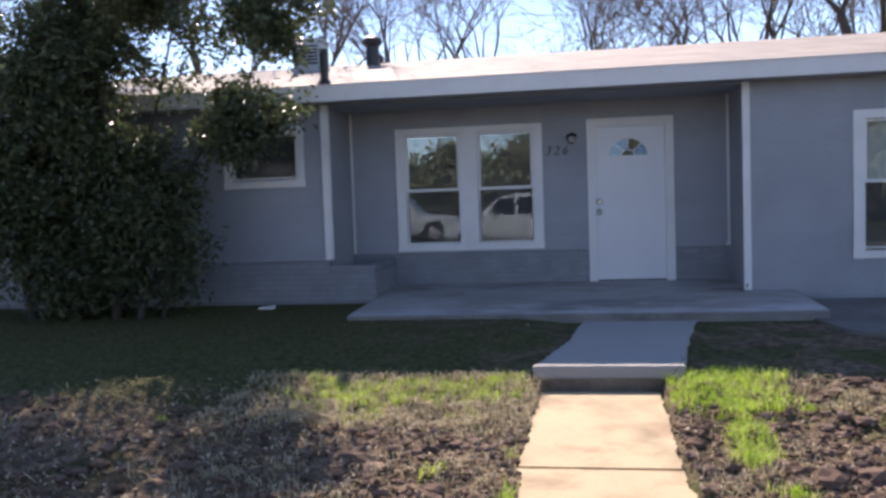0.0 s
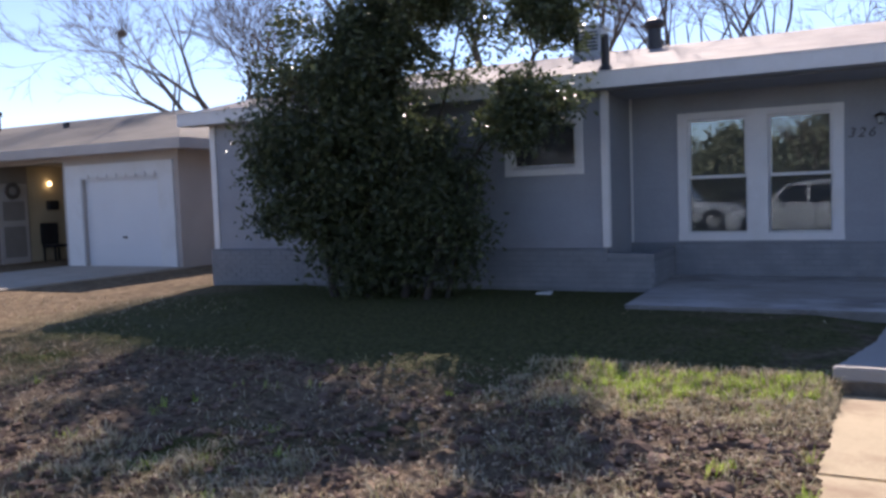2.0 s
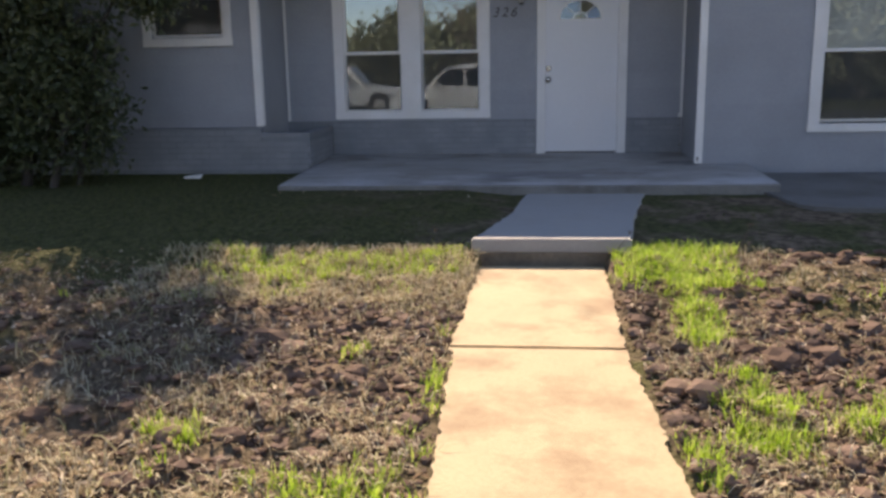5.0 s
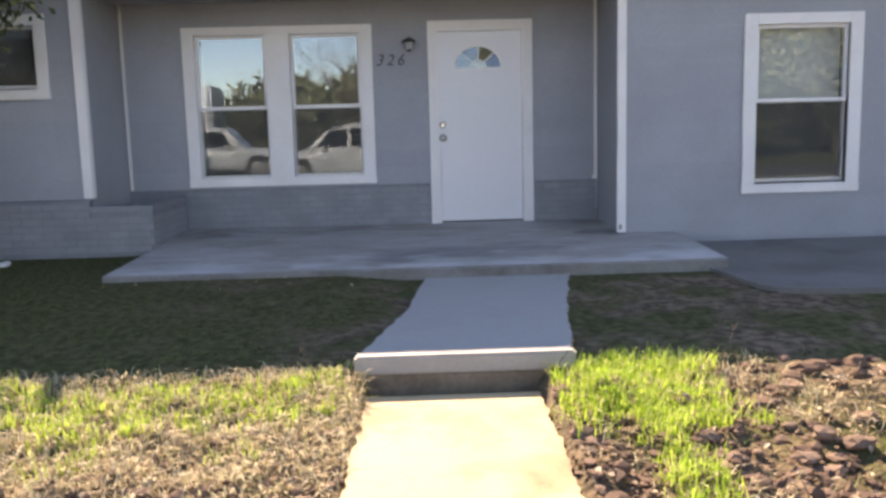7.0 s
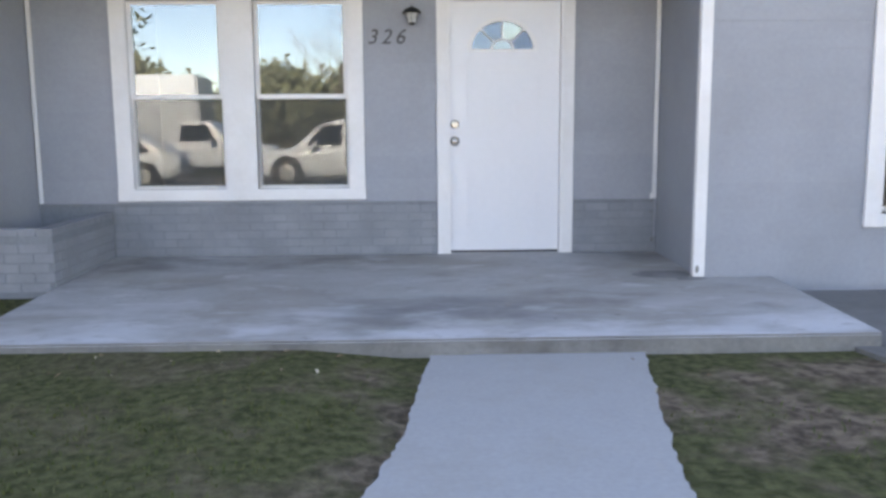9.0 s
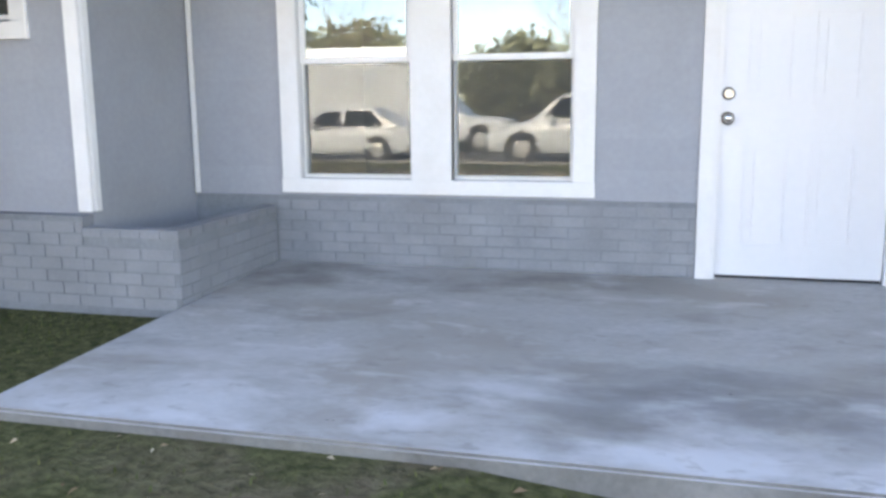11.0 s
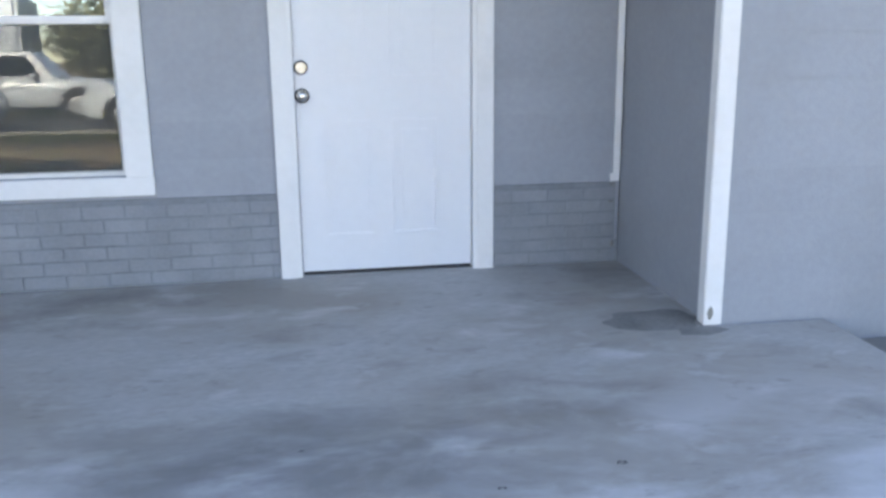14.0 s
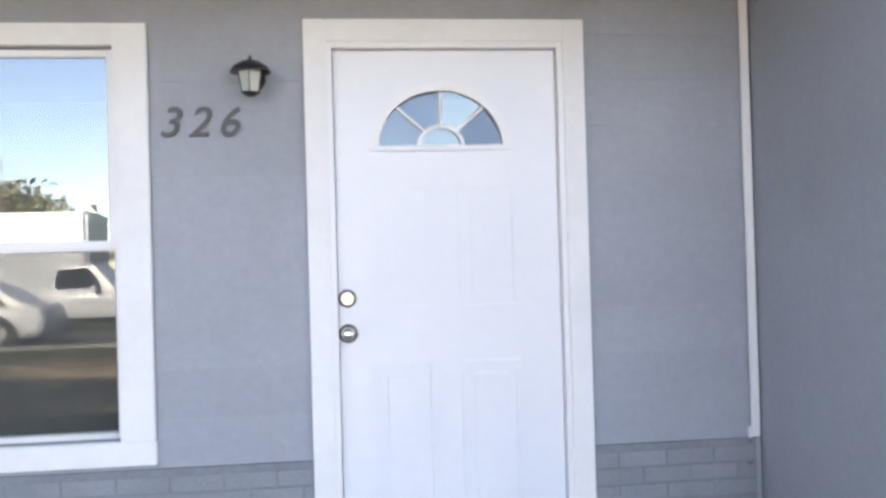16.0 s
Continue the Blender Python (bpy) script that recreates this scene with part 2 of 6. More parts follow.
def ground_mat():
    """Soil, dry turf and green turf, mixed in patches."""
    m = bpy.data.materials.new("yard_ground")
    m.use_nodes = True
    n, l = m.node_tree.nodes, m.node_tree.links
    b = n["Principled BSDF"]; b.inputs["Roughness"].default_value = 0.95; b.inputs["Specular IOR Level"].default_value = 0.1
    geo = n.new("ShaderNodeNewGeometry")
    def nz(s, d=6):
        t = n.new("ShaderNodeTexNoise"); t.inputs["Scale"].default_value = s; t.inputs["Detail"].default_value = d
        l.new(geo.outputs["Position"], t.inputs["Vector"]); return t.outputs["Fac"]
    def mix(f, a, c):
        mx = n.new("ShaderNodeMix"); mx.data_type = 'RGBA'
        l.new(f, mx.inputs[0])
        for i, v in ((6, a), (7, c)):
            if isinstance(v, tuple): mx.inputs[i].default_value = (*v, 1)
            else: l.new(v, mx.inputs[i])
        return mx.outputs[2]
    def rng(f, a, c):
        r = n.new("ShaderNodeMapRange"); r.inputs[1].default_value = a; r.inputs[2].default_value = c; l.new(f, r.inputs[0]); return r.outputs[0]
    soil = mix(rng(nz(14), 0.35, 0.65), (0.08, 0.06, 0.043), (0.24, 0.18, 0.127))
    dry = mix(rng(nz(30), 0.35, 0.65), (0.085, 0.066, 0.042), (0.19, 0.148, 0.095))
    turf = mix(rng(nz(25), 0.35, 0.65), (0.045, 0.052, 0.018), (0.09, 0.098, 0.032))
    c = mix(rng(nz(1.3), 0.47, 0.63), soil, dry)
    c = mix(rng(nz(0.7, 3), 0.55, 0.68), c, turf)
    sp0 = n.new("ShaderNodeSeparateXYZ"); l.new(geo.outputs["Position"], sp0.inputs[0])
    c = mix(rng(sp0.outputs[1], -11.6, -12.6), c, turf)      # mown verge along the street
    # unbroken turf nearer the house, with a ragged border to the dug soil
    sep = n.new("ShaderNodeSeparateXYZ"); l.new(geo.outputs["Position"], sep.inputs[0])
    ad = n.new("ShaderNodeMath"); ad.operation = 'ADD'; l.new(sep.outputs[1], ad.inputs[0]); l.new(nz(1.1, 4), ad.inputs[1])
    lawn = mix(rng(nz(18), 0.35, 0.65), (0.05, 0.053, 0.022), (0.12, 0.12, 0.055))
    bare = n.new("ShaderNodeMath"); bare.operation = 'MULTIPLY'      # bare earth beside the entry path, closed turf across it
    l.new(rng(nz(2.2), 0.46, 0.6), bare.inputs[0]); l.new(rng(sep.outputs[0], -3.2, -0.6), bare.inputs[1])
    lawn = mix(bare.outputs[0], lawn, soil)
    c = mix(rng(ad.outputs[0], -5.35, -4.9), c, lawn)
    worn = mix(rng(nz(9), 0.35, 0.65), (0.12, 0.083, 0.05), (0.27, 0.20, 0.125))      # worn brown grass towards the neighbour's drive
    wx = n.new("ShaderNodeMath"); wx.operation = 'MULTIPLY_ADD'; wx.inputs[1].default_value = 3.0; l.new(nz(0.8, 4), wx.inputs[0]); l.new(sep.outputs[0], wx.inputs[2])
    c = mix(rng(wx.outputs[0], -7.4, -9.2), c, worn)
    l.new(c, b.inputs["Base Color"])
    bp = n.new("ShaderNodeBump"); bp.inputs["Strength"].default_value = 1.0; bp.inputs["Distance"].default_value = 0.035
    l.new(nz(28), bp.inputs["Height"]); l.new(bp.outputs[0], b.inputs["Normal"])
    return m


M_GROUND = ground_mat()


def slab_mat():
    """Old porch concrete: brown film, pale scuffed patches, dark smudges."""
    m = bpy.data.materials.new("old_porch_concrete")
    m.use_nodes = True
    n, l = m.node_tree.nodes, m.node_tree.links
    b = n["Principled BSDF"]; b.inputs["Roughness"].default_value = 0.7; b.inputs["Specular IOR Level"].default_value = 0.35
    geo = n.new("ShaderNodeNewGeometry")
    def nz(s, d, dist, off):
        mp = n.new("ShaderNodeMapping"); mp.inputs["Location"].default_value = (off, off * 0.7, 0); mp.inputs["Scale"].default_value = (0.75, 1.25, 1)
        l.new(geo.outputs["Position"], mp.inputs["Vector"])
        t = n.new("ShaderNodeTexNoise"); t.inputs["Scale"].default_value = s; t.inputs["Detail"].default_value = d; t.inputs["Distortion"].default_value = dist; t.inputs["Roughness"].default_value = 0.6
        l.new(mp.outputs[0], t.inputs["Vector"]); return t.outputs["Fac"]
    def rng(f, a, c, top=1.0):
        r = n.new("ShaderNodeMapRange"); r.inputs[1].default_value = a; r.inputs[2].default_value = c; r.inputs[4].default_value = top; l.new(f, r.inputs[0]); return r.outputs[0]
    def mix(f, a, c):
        mx = n.new("ShaderNodeMix"); mx.data_type = 'RGBA'; l.new(f, mx.inputs[0])
        for i, v in ((6, a), (7, c)):
            if isinstance(v, tuple): mx.inputs[i].default_value = (*v, 1)
            else: l.new(v, mx.inputs[i])
        return mx.outputs[2]
    def mul(f, g):
        k = n.new("ShaderNodeMath"); k.operation = 'MULTIPLY'; l.new(f, k.inputs[0]); l.new(g, k.inputs[1]); return k.outputs[0]
    def spot(x, y, rx, ry):
        mp = n.new("ShaderNodeMapping"); mp.inputs["Location"].default_value = (-x / rx, -y / ry, 0); mp.inputs["Scale"].default_value = (1 / rx, 1 / ry, 0)
        l.new(geo.outputs["Position"], mp.inputs["Vector"])
        g = n.new("ShaderNodeTexGradient"); g.gradient_type = 'SPHERICAL'; l.new(mp.outputs[0], g.inputs["Vector"]); return g.outputs["Fac"]
    sep = n.new("ShaderNodeSeparateXYZ"); l.new(geo.outputs["Position"], sep.inputs[0])
    c = mix(rng(nz(30, 4, 0, 1), 0.3, 0.7), (0.36, 0.36, 0.355), (0.45, 0.448, 0.442))
    c = mix(rng(nz(0.9, 5, 0.4, 3), 0.38, 0.6, 0.8), c, (0.30, 0.275, 0.245))
    c = mix(mul(rng(nz(1.9, 7, 0.3, 8), 0.42, 0.62, 0.8), rng(sep.outputs[1], -1.5, -2.35)), c, (0.56, 0.565, 0.58))      # scuffed pale towards the front edge
    c = mix(rng(nz(3.6, 9, 0.4, 14), 0.56, 0.70, 0.5), c, (0.58, 0.58, 0.59))
    c = mix(rng(nz(1.3, 6, 0.3, 21), 0.54, 0.70, 0.8), c, (0.185, 0.175, 0.165))
    c = mix(mul(rng(spot(-0.45, -2.05, 0.95, 0.5), 0.0, 0.6), rng(nz(2.6, 6, 0.3, 33), 0.36, 0.58, 0.75)), c, (0.17, 0.165, 0.165))
    c = mix(mul(rng(spot(0.35, -1.7, 0.6, 0.35), 0.0, 0.6), rng(nz(2.6, 6, 0.3, 39), 0.36, 0.58, 0.7)), c, (0.19, 0.17, 0.155))
    c = mix(rng(nz(11, 5, 0.2, 27), 0.60, 0.70, 0.45), c, (0.22, 0.205, 0.19))
    l.new(c, b.inputs["Base Color"])
    bp = n.new("ShaderNodeBump"); bp.inputs["Strength"].default_value = 0.2; bp.inputs["Distance"].default_value = 0.008
    l.new(nz(60, 4, 0, 0), bp.inputs["Height"]); l.new(bp.outputs[0], b.inputs["Normal"])
    return m


M_SLAB = slab_mat()


def screen_mat(name, cover):
    m = bpy.data.materials.new(name)
    m.use_nodes = True
    n, l = m.node_tree.nodes, m.node_tree.links
    b = n["Principled BSDF"]
    b.inputs["Base Color"].default_value = (0.09, 0.09, 0.085, 1)
    b.inputs["Roughness"].default_value = 0.7
    t = n.new("ShaderNodeBsdfTransparent"); mx = n.new("ShaderNodeMixShader"); mx.inputs[0].default_value = cover
    l.new(t.outputs[0], mx.inputs[1]); l.new(b.outputs[0], mx.inputs[2]); l.new(mx.outputs[0], n["Material Output"].inputs[0])
    return m


M_SCREEN = screen_mat("insect_screen_mesh", 0.2)
M_DENSESCREEN = screen_mat("dense_insect_screen_mesh", 0.45)


# ---- building helpers ----
def part(name, bm, material, parent=None, label="", smooth=False):
    me = bpy.data.meshes.new(name)
    bm.to_mesh(me); bm.free()
    me.materials.append(material)
    if smooth:
        me.polygons.foreach_set("use_smooth", [True] * len(me.polygons))
    ob = new(name, me)
    if parent is not None:
        ob.parent = parent
    if label:
        ob["label"] = label
    return ob


def box(bm, x0, y0, z0, x1, y1, z1, bevel=0.0):
    r = bmesh.ops.create_cube(bm, size=1.0)
    vs = r["verts"]
    for v in vs:
        v.co = Vector((x0 + (v.co.x + .5) * (x1 - x0), y0 + (v.co.y + .5) * (y1 - y0), z0 + (v.co.z + .5) * (z1 - z0)))
    if bevel:
        es = {e for v in vs for e in v.link_edges}
        bmesh.ops.bevel(bm, geom=list(es), offset=bevel, segments=2, affect='EDGES')
    return vs


def boxes(*bs, bevel=0.0):
    bm = bmesh.new()
    for b in bs:
        box(bm, *b, bevel=bevel)
    return bm


def cyl(bm, base, top, r0, r1=None, seg=16, cap=True):
    base, top = Vector(base), Vector(top)
    r1 = r0 if r1 is None else r1
    ax = (top - base)
    q = ax.to_track_quat('Z', 'Y').to_matrix().to_4x4()
    bmesh.ops.create_cone(bm, cap_ends=cap, segments=seg, radius1=r0, radius2=r1, depth=ax.length, matrix=Matrix.Translation((base + top) / 2) @ q)


def empty(name, at=(0, 0, 0)):
    ob = new(name)
    ob.location = at
    ob.empty_display_size = 0.2
    return ob


def prism(bm, pts, z0, z1):
    """An upright slab over a plan outline, with a top that may be given point by point."""
    tops = z1 if isinstance(z1, (list, tuple)) else [z1] * len(pts)
    lo = [bm.verts.new((x, y, z0)) for x, y in pts]
    hi = [bm.verts.new((x, y, z)) for (x, y), z in zip(pts, tops)]
    bm.faces.new(hi); bm.faces.new(lo[::-1])
    for i in range(len(pts)):
        j = (i + 1) % len(pts)
        bm.faces.new((lo[i], lo[j], hi[j], hi[i]))
    bmesh.ops.recalc_face_normals(bm, faces=bm.faces)


def cells(x0, x1, z0, z1, holes):
    """Rectangles of a wall around its openings."""
    xs = sorted({x0, x1, *[min(max(v, x0), x1) for h in holes for v in (h[0], h[1])]})
    out = []
    for a, b in zip(xs, xs[1:]):
        spans = [(z0, z1)]
        for hx0, hx1, hz0, hz1 in holes:
            if hx0 < (a + b) / 2 < hx1:
                spans = [s for lo, hi in spans for s in ((lo, min(hi, hz0)), (max(lo, hz1), hi)) if s[1] - s[0] > 1e-4]
        out += [(a, b, lo, hi) for lo, hi in spans]
    return out


def wall_x(name, x0, x1, z0, z1, y0, y1, holes, material):
    """A wall along x with openings through it."""
    w = part(name, boxes(*[(a, y0, lo, b, y1, hi) for a, b, lo, hi in cells(x0, x1, z0, z1, holes)]), material)
    return tagged(w, kind="structure")


def siding(wall, x0, x1, z0, z1, y, holes, rise=0.19):
    """Lapped boards on a wall that faces -y; each lies 7 mm proud at its lower edge."""
    z = z0
    while z < z1 - 0.02:
        top = min(z + rise, z1)
        for a, b, lo, hi in cells(x0, x1, z, top, holes):
            if b - a < 0.01 or hi - lo < 0.01:
                continue
            bm = bmesh.new()
            f0, f1 = (lo - z) / rise, (hi - z) / rise
            d0, d1 = 0.0045 * (1 - f0) + 0.003, 0.0045 * (1 - f1) + 0.003
            vs = [bm.verts.new(c) for c in ((a, y, lo), (b, y, lo), (b, y - d0, lo), (a, y - d0, lo), (a, y, hi), (b, y, hi), (b, y - d1, hi), (a, y - d1, hi))]
            for f in ((0, 1, 2, 3), (7, 6, 5, 4), (3, 2, 6, 7), (0, 4, 5, 1), (0, 3, 7, 4), (1, 5, 6, 2)):
                bm.faces.new([vs[i] for i in f])
            part("siding_board", bm, M_SIDING, wall)
        z = top


def ground_z(x, y):
    z = float(np.interp(y, (-60, -15.9, -15.5, -12, -9, -6.3, -5.7, -5.2, -4.85, -3, 4), (-0.64, -0.64, -0.46, -0.385, -0.355, -0.328, -0.292, -0.235, -0.20, -0.165, -0.15)))
    if x < -0.85 and y > -4.6:
        z += 0.055 * min(1, (-0.85 - x) / 0.5) * min(1, (y + 4.6) / 1.2)
    if -1.0 < x < -0.08 and -7.2 < y < -5.05:
        z = min(z, -0.345)      # under the end of the walk
    if x < -9:
        z -= 0.06 * min(1, (-9 - x) / 3) * min(1, max(0, (y + 7) / 4))
    return z


# ---- the house's shell ----
WY, FY = 0.03, -1.09            # porch wall and wing wall faces
DOOR = (-0.475, 0.475, -0.1, 2.115)
WIN = (-3.14, -1.28, 0.57, 2.11)
SWIN = (-5.22, -4.325, 1.54, 2.12)
RWIN = (2.62, 3.55, 0.44, 1.98)
wall_porch = wall_x("wall_porch", -3.91, 1.30, -0.4, 2.62, WY, WY + 0.14, [DOOR, WIN], M_SIDING)
wall_left = wall_x("wall_left_wing", -10.58, -3.91, -0.4, 2.62, FY, FY + 0.14, [SWIN], M_SIDING)
wall_right = wall_x("wall_right_wing", 1.30, 9.0, -0.4, 2.62, FY, FY + 0.14, [RWIN], M_SIDING)
for nm, b in (("wall_left_return", (-4.05, FY + 0.14, -0.4, -3.91, WY, 2.62)), ("wall_right_return", (1.30, FY + 0.14, -0.4, 1.44, WY, 2.62)),
              ("wall_west", (-10.58, FY + 0.14, -0.4, -10.44, 6.4, 2.62)), ("wall_east", (8.86, FY + 0.14, -0.4, 9.0, 6.4, 2.62)), ("wall_back", (-10.58, 6.4, -0.4, 9.0, 6.54, 2.62))):
    tagged(part(nm, boxes(b), M_SIDING), kind="structure")
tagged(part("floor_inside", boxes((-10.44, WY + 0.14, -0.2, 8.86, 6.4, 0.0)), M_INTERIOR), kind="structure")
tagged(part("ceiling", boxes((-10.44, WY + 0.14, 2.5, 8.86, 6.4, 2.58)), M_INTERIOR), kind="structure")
siding(wall_porch, -3.91, 1.30, 0.455, 2.46, WY, [(-0.575, 0.575, -1, 2.225), (-3.245, -1.18, 0.47, 2.205)])
siding(wall_left, -10.58, -3.985, 0.455, 2.48, FY, [(-5.33, -4.22, 1.425, 2.23)])
siding(wall_right, 1.343, 9.0, -0.10, 2.48, FY, [(2.5, 3.67, 0.33, 2.085)])
# roof: a low gable with its ridge along x
RX0, RX1, EY, EZ, RY, SL = -10.95, 9.4, -1.42, 2.673, 2.5, 0.225
RZ = EZ + SL * (RY - EY)


def roof_z(y):
    return EZ + SL * (min(y, 2 * RY - y) - EY)


bm = bmesh.new()
prof = [(EY, EZ - 0.03), (RY, RZ - 0.03), (2 * RY - EY, EZ - 0.03), (2 * RY - EY, EZ), (RY, RZ), (EY, EZ)]
a = [bm.verts.new((RX0, y, z)) for y, z in prof]; b = [bm.verts.new((RX1, y, z)) for y, z in prof]
bm.faces.new(a); bm.faces.new(b[::-1])
for i in range(6):
    bm.faces.new((a[i], b[i], b[(i + 1) % 6], a[(i + 1) % 6]))
bmesh.ops.recalc_face_normals(bm, faces=bm.faces)
roof = tagged(part("roof", bm, M_ROOF), "low gable roof with pale weathered shingles", "roof", kind="structure")
fascia = tagged(part("fascia_trim", boxes((RX0, EY - 0.025, 2.475, RX1, EY, 2.668), (RX0 - 0.025, EY - 0.025, 2.475, RX0, EY + 0.16, 2.673), bevel=0.004), M_TRIM), kind="structure")
tagged(part("drip_edge_trim", boxes((RX0 - 0.03, EY - 0.04, 2.671, RX1, EY + 0.03, 2.683)), M_TRIM), kind="structure")
tagged(part("soffit_ceiling", boxes((RX0, EY, 2.48, RX1, FY, 2.495), (-3.91, FY, 2.46, 1.30, WY, 2.475)), M_SOFFIT), kind="structure")
bm = bmesh.new()
for x in (RX0 - 0.002, RX1 - 0.02):
    vs = []
    for xx in (x, x + 0.022):
        vs.append([bm.verts.new((xx, y, z)) for y, z in ((EY, EZ - 0.19), (RY, RZ - 0.19), (2 * RY - EY, EZ - 0.19), (2 * RY - EY, EZ - 0.032), (RY, RZ - 0.032), (EY, EZ - 0.032))])
    bm.faces.new(vs[0]); bm.faces.new(vs[1][::-1])
    for i in range(6):
        bm.faces.new((vs[0][i], vs[1][i], vs[1][(i + 1) % 6], vs[0][(i + 1) % 6]))
bmesh.ops.recalc_face_normals(bm, faces=bm.faces)
tagged(part("rake_trim", bm, M_TRIM), kind="structure")
bm = bmesh.new()
for x in (-10.58, 8.86):
    prism_pts = [(FY + .14, 2.62), (6.4, 2.62), (RY, RZ - 0.05)]
    v0 = [bm.verts.new((x, y, z)) for y, z in prism_pts]; v1 = [bm.verts.new((x + 0.14, y, z)) for y, z in prism_pts]
    bm.faces.new(v0); bm.faces.new(v1[::-1])
    for i in range(3):
        bm.faces.new((v0[i], v1[i], v1[(i + 1) % 3], v0[(i + 1) % 3]))
bmesh.ops.recalc_face_normals(bm, faces=bm.faces)
tagged(part("wall_gables", bm, M_SIDING), kind="structure")

# corner boards and thin corner strips
def board(name, label, *bs):
    return tagged(part(name, boxes(*bs, bevel=0.004), M_TRIM), label, "trim", kind="structure")


board("corner_trim_left", "white painted corner board", (-3.982, FY - 0.028, 0.465, -3.89, FY - 0.001, 2.478), (-3.906, FY, 0.465, -3.884, FY + 0.06, 2.46))
board("corner_trim_right", "white painted corner board with scuffed foot", (1.255, FY - 0.028, -0.022, 1.342, FY - 0.001, 2.478), (1.262, FY, -0.022, 1.295, FY + 0.05, 2.46))
board("corner_trim_west", "white painted corner board", (-10.60, FY - 0.028, 0.455, -10.48, FY - 0.001, 2.478))
board("strip_trim_left", "thin white corner strip", (-3.90, WY - 0.034, 0.46, -3.866, WY - 0.015, 2.46))
board("strip_trim_right", "thin white corner strip", (1.255, WY - 0.034, 0.46, 1.29, WY - 0.015, 2.46))
# ---- ground, slab, walk ----
def dug(x, y):
    """How far the soil is turned over: the beds on both sides of the walk."""
    near = 1.0 if x > -0.6 else min(1.0, max(0.0, (x + 4.6) / 1.2))
    return near * min(1.0, max(0.0, (-5.5 - y) / 0.6)) * min(1.0, max(0.0, (y + 10.5) / 1.0)) * (1.0 if y < -6.2 or x > -0.6 else 0.35)


def surface(x, y):
    z = ground_z(x, y)
    if -12 <= x <= 6 and -12.5 <= y <= -2.6:
        w = min(1.0, max(0.15, (-4.6 - y) / 1.0)) * min(1.0, max(0.0, abs(x + 0.62 - 0.05 * (y + 5.3)) - 0.5) / 0.25) * min(1, (6 - x) / 2)
        if y > -5.2:
            w *= 0.35
        z += w * (0.05 * noise.noise(Vector((x * 1.3, y * 1.3, 0))) + 0.045 * noise.noise(Vector((x * 4.1, y * 4.1, 3))) + 0.055 * abs(noise.noise(Vector((x * 7, y * 7, 7)))))
        d = w * dug(x, y)
        if d > 0:
            z += d * (0.06 * abs(noise.noise(Vector((x * 5.3, y * 6.1, 17)))) + 0.04 * abs(noise.noise(Vector((x * 10, y * 11, 23)))) - 0.02)
    return z


def ground_sheet():
    xs = np.concatenate([np.linspace(-400, -40, 10), np.arange(-36, -12, 1.0), np.arange(-12, -4.6, 0.075), np.arange(-4.6, 3.0, 0.04), np.arange(3.0, 6.01, 0.075), np.arange(7, 40, 1.5), np.linspace(44, 400, 10)])
    ys = np.concatenate([np.linspace(-400, -40, 10), np.arange(-36, -12.5, 1.0), np.arange(-12.5, -9.4, 0.075), np.arange(-9.4, -5.0, 0.04), np.arange(-5.0, -2.0, 0.075), np.arange(-1.5, 20, 1.0), np.linspace(24, 600, 12)])
    verts, faces = [], []
    for y in ys:
        for x in xs:
            verts.append((x, y, surface(x, y)))
    nx = len(xs)
    for j in range(len(ys) - 1):
        for i in range(nx - 1):
            k = j * nx + i
            faces.append((k, k + 1, k + nx + 1, k + nx))
    me = bpy.data.meshes.new("ground")
    me.from_pydata(verts, [], faces)
    me.materials.append(M_GROUND)
    me.polygons.foreach_set("use_smooth", [True] * len(me.polygons))
    return tagged(new("ground", me), "yard of churned brown soil and patchy dry and green grass", "ground", kind="structure")


ground_sheet()
bm = bmesh.new()
prism(bm, [(-3.28, -2.69), (1.80, -2.69), (1.84, FY - 0.03), (1.3, FY - 0.03), (1.3, WY), (-3.30, WY)], -0.3, [-0.062, -0.062, -0.026, -0.026, 0, 0])
bmesh.ops.bevel(bm, geom=[e for e in bm.edges if all(v.co.y < -2.6 for v in e.verts)], offset=0.012, segments=2, affect='EDGES')
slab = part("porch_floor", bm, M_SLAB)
# upright faces: dirt, and their shade put into a darker grey
slab.data.materials.append(mat("shaded_dirty_slab_edge", (0.20, 0.195, 0.185), 0.85, vary=0.25, scale=3, fine=40, bump=0.4, dirt=(0.09, 0.08, 0.068), dirt_amount=0.8, dirt_scale=2.2))
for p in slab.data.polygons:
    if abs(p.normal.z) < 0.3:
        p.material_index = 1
tagged(slab, "weathered grey concrete porch slab with dark stains", "porch slab", kind="structure")


def ragged(x, y, amp):
    return amp * (0.4 * noise.noise(Vector((x * 2.3, y * 2.3, 11))) + 0.5 * noise.noise(Vector((x * 8, y * 8, 4))) + 0.4 * noise.noise(Vector((x * 21, y * 21, 4))))


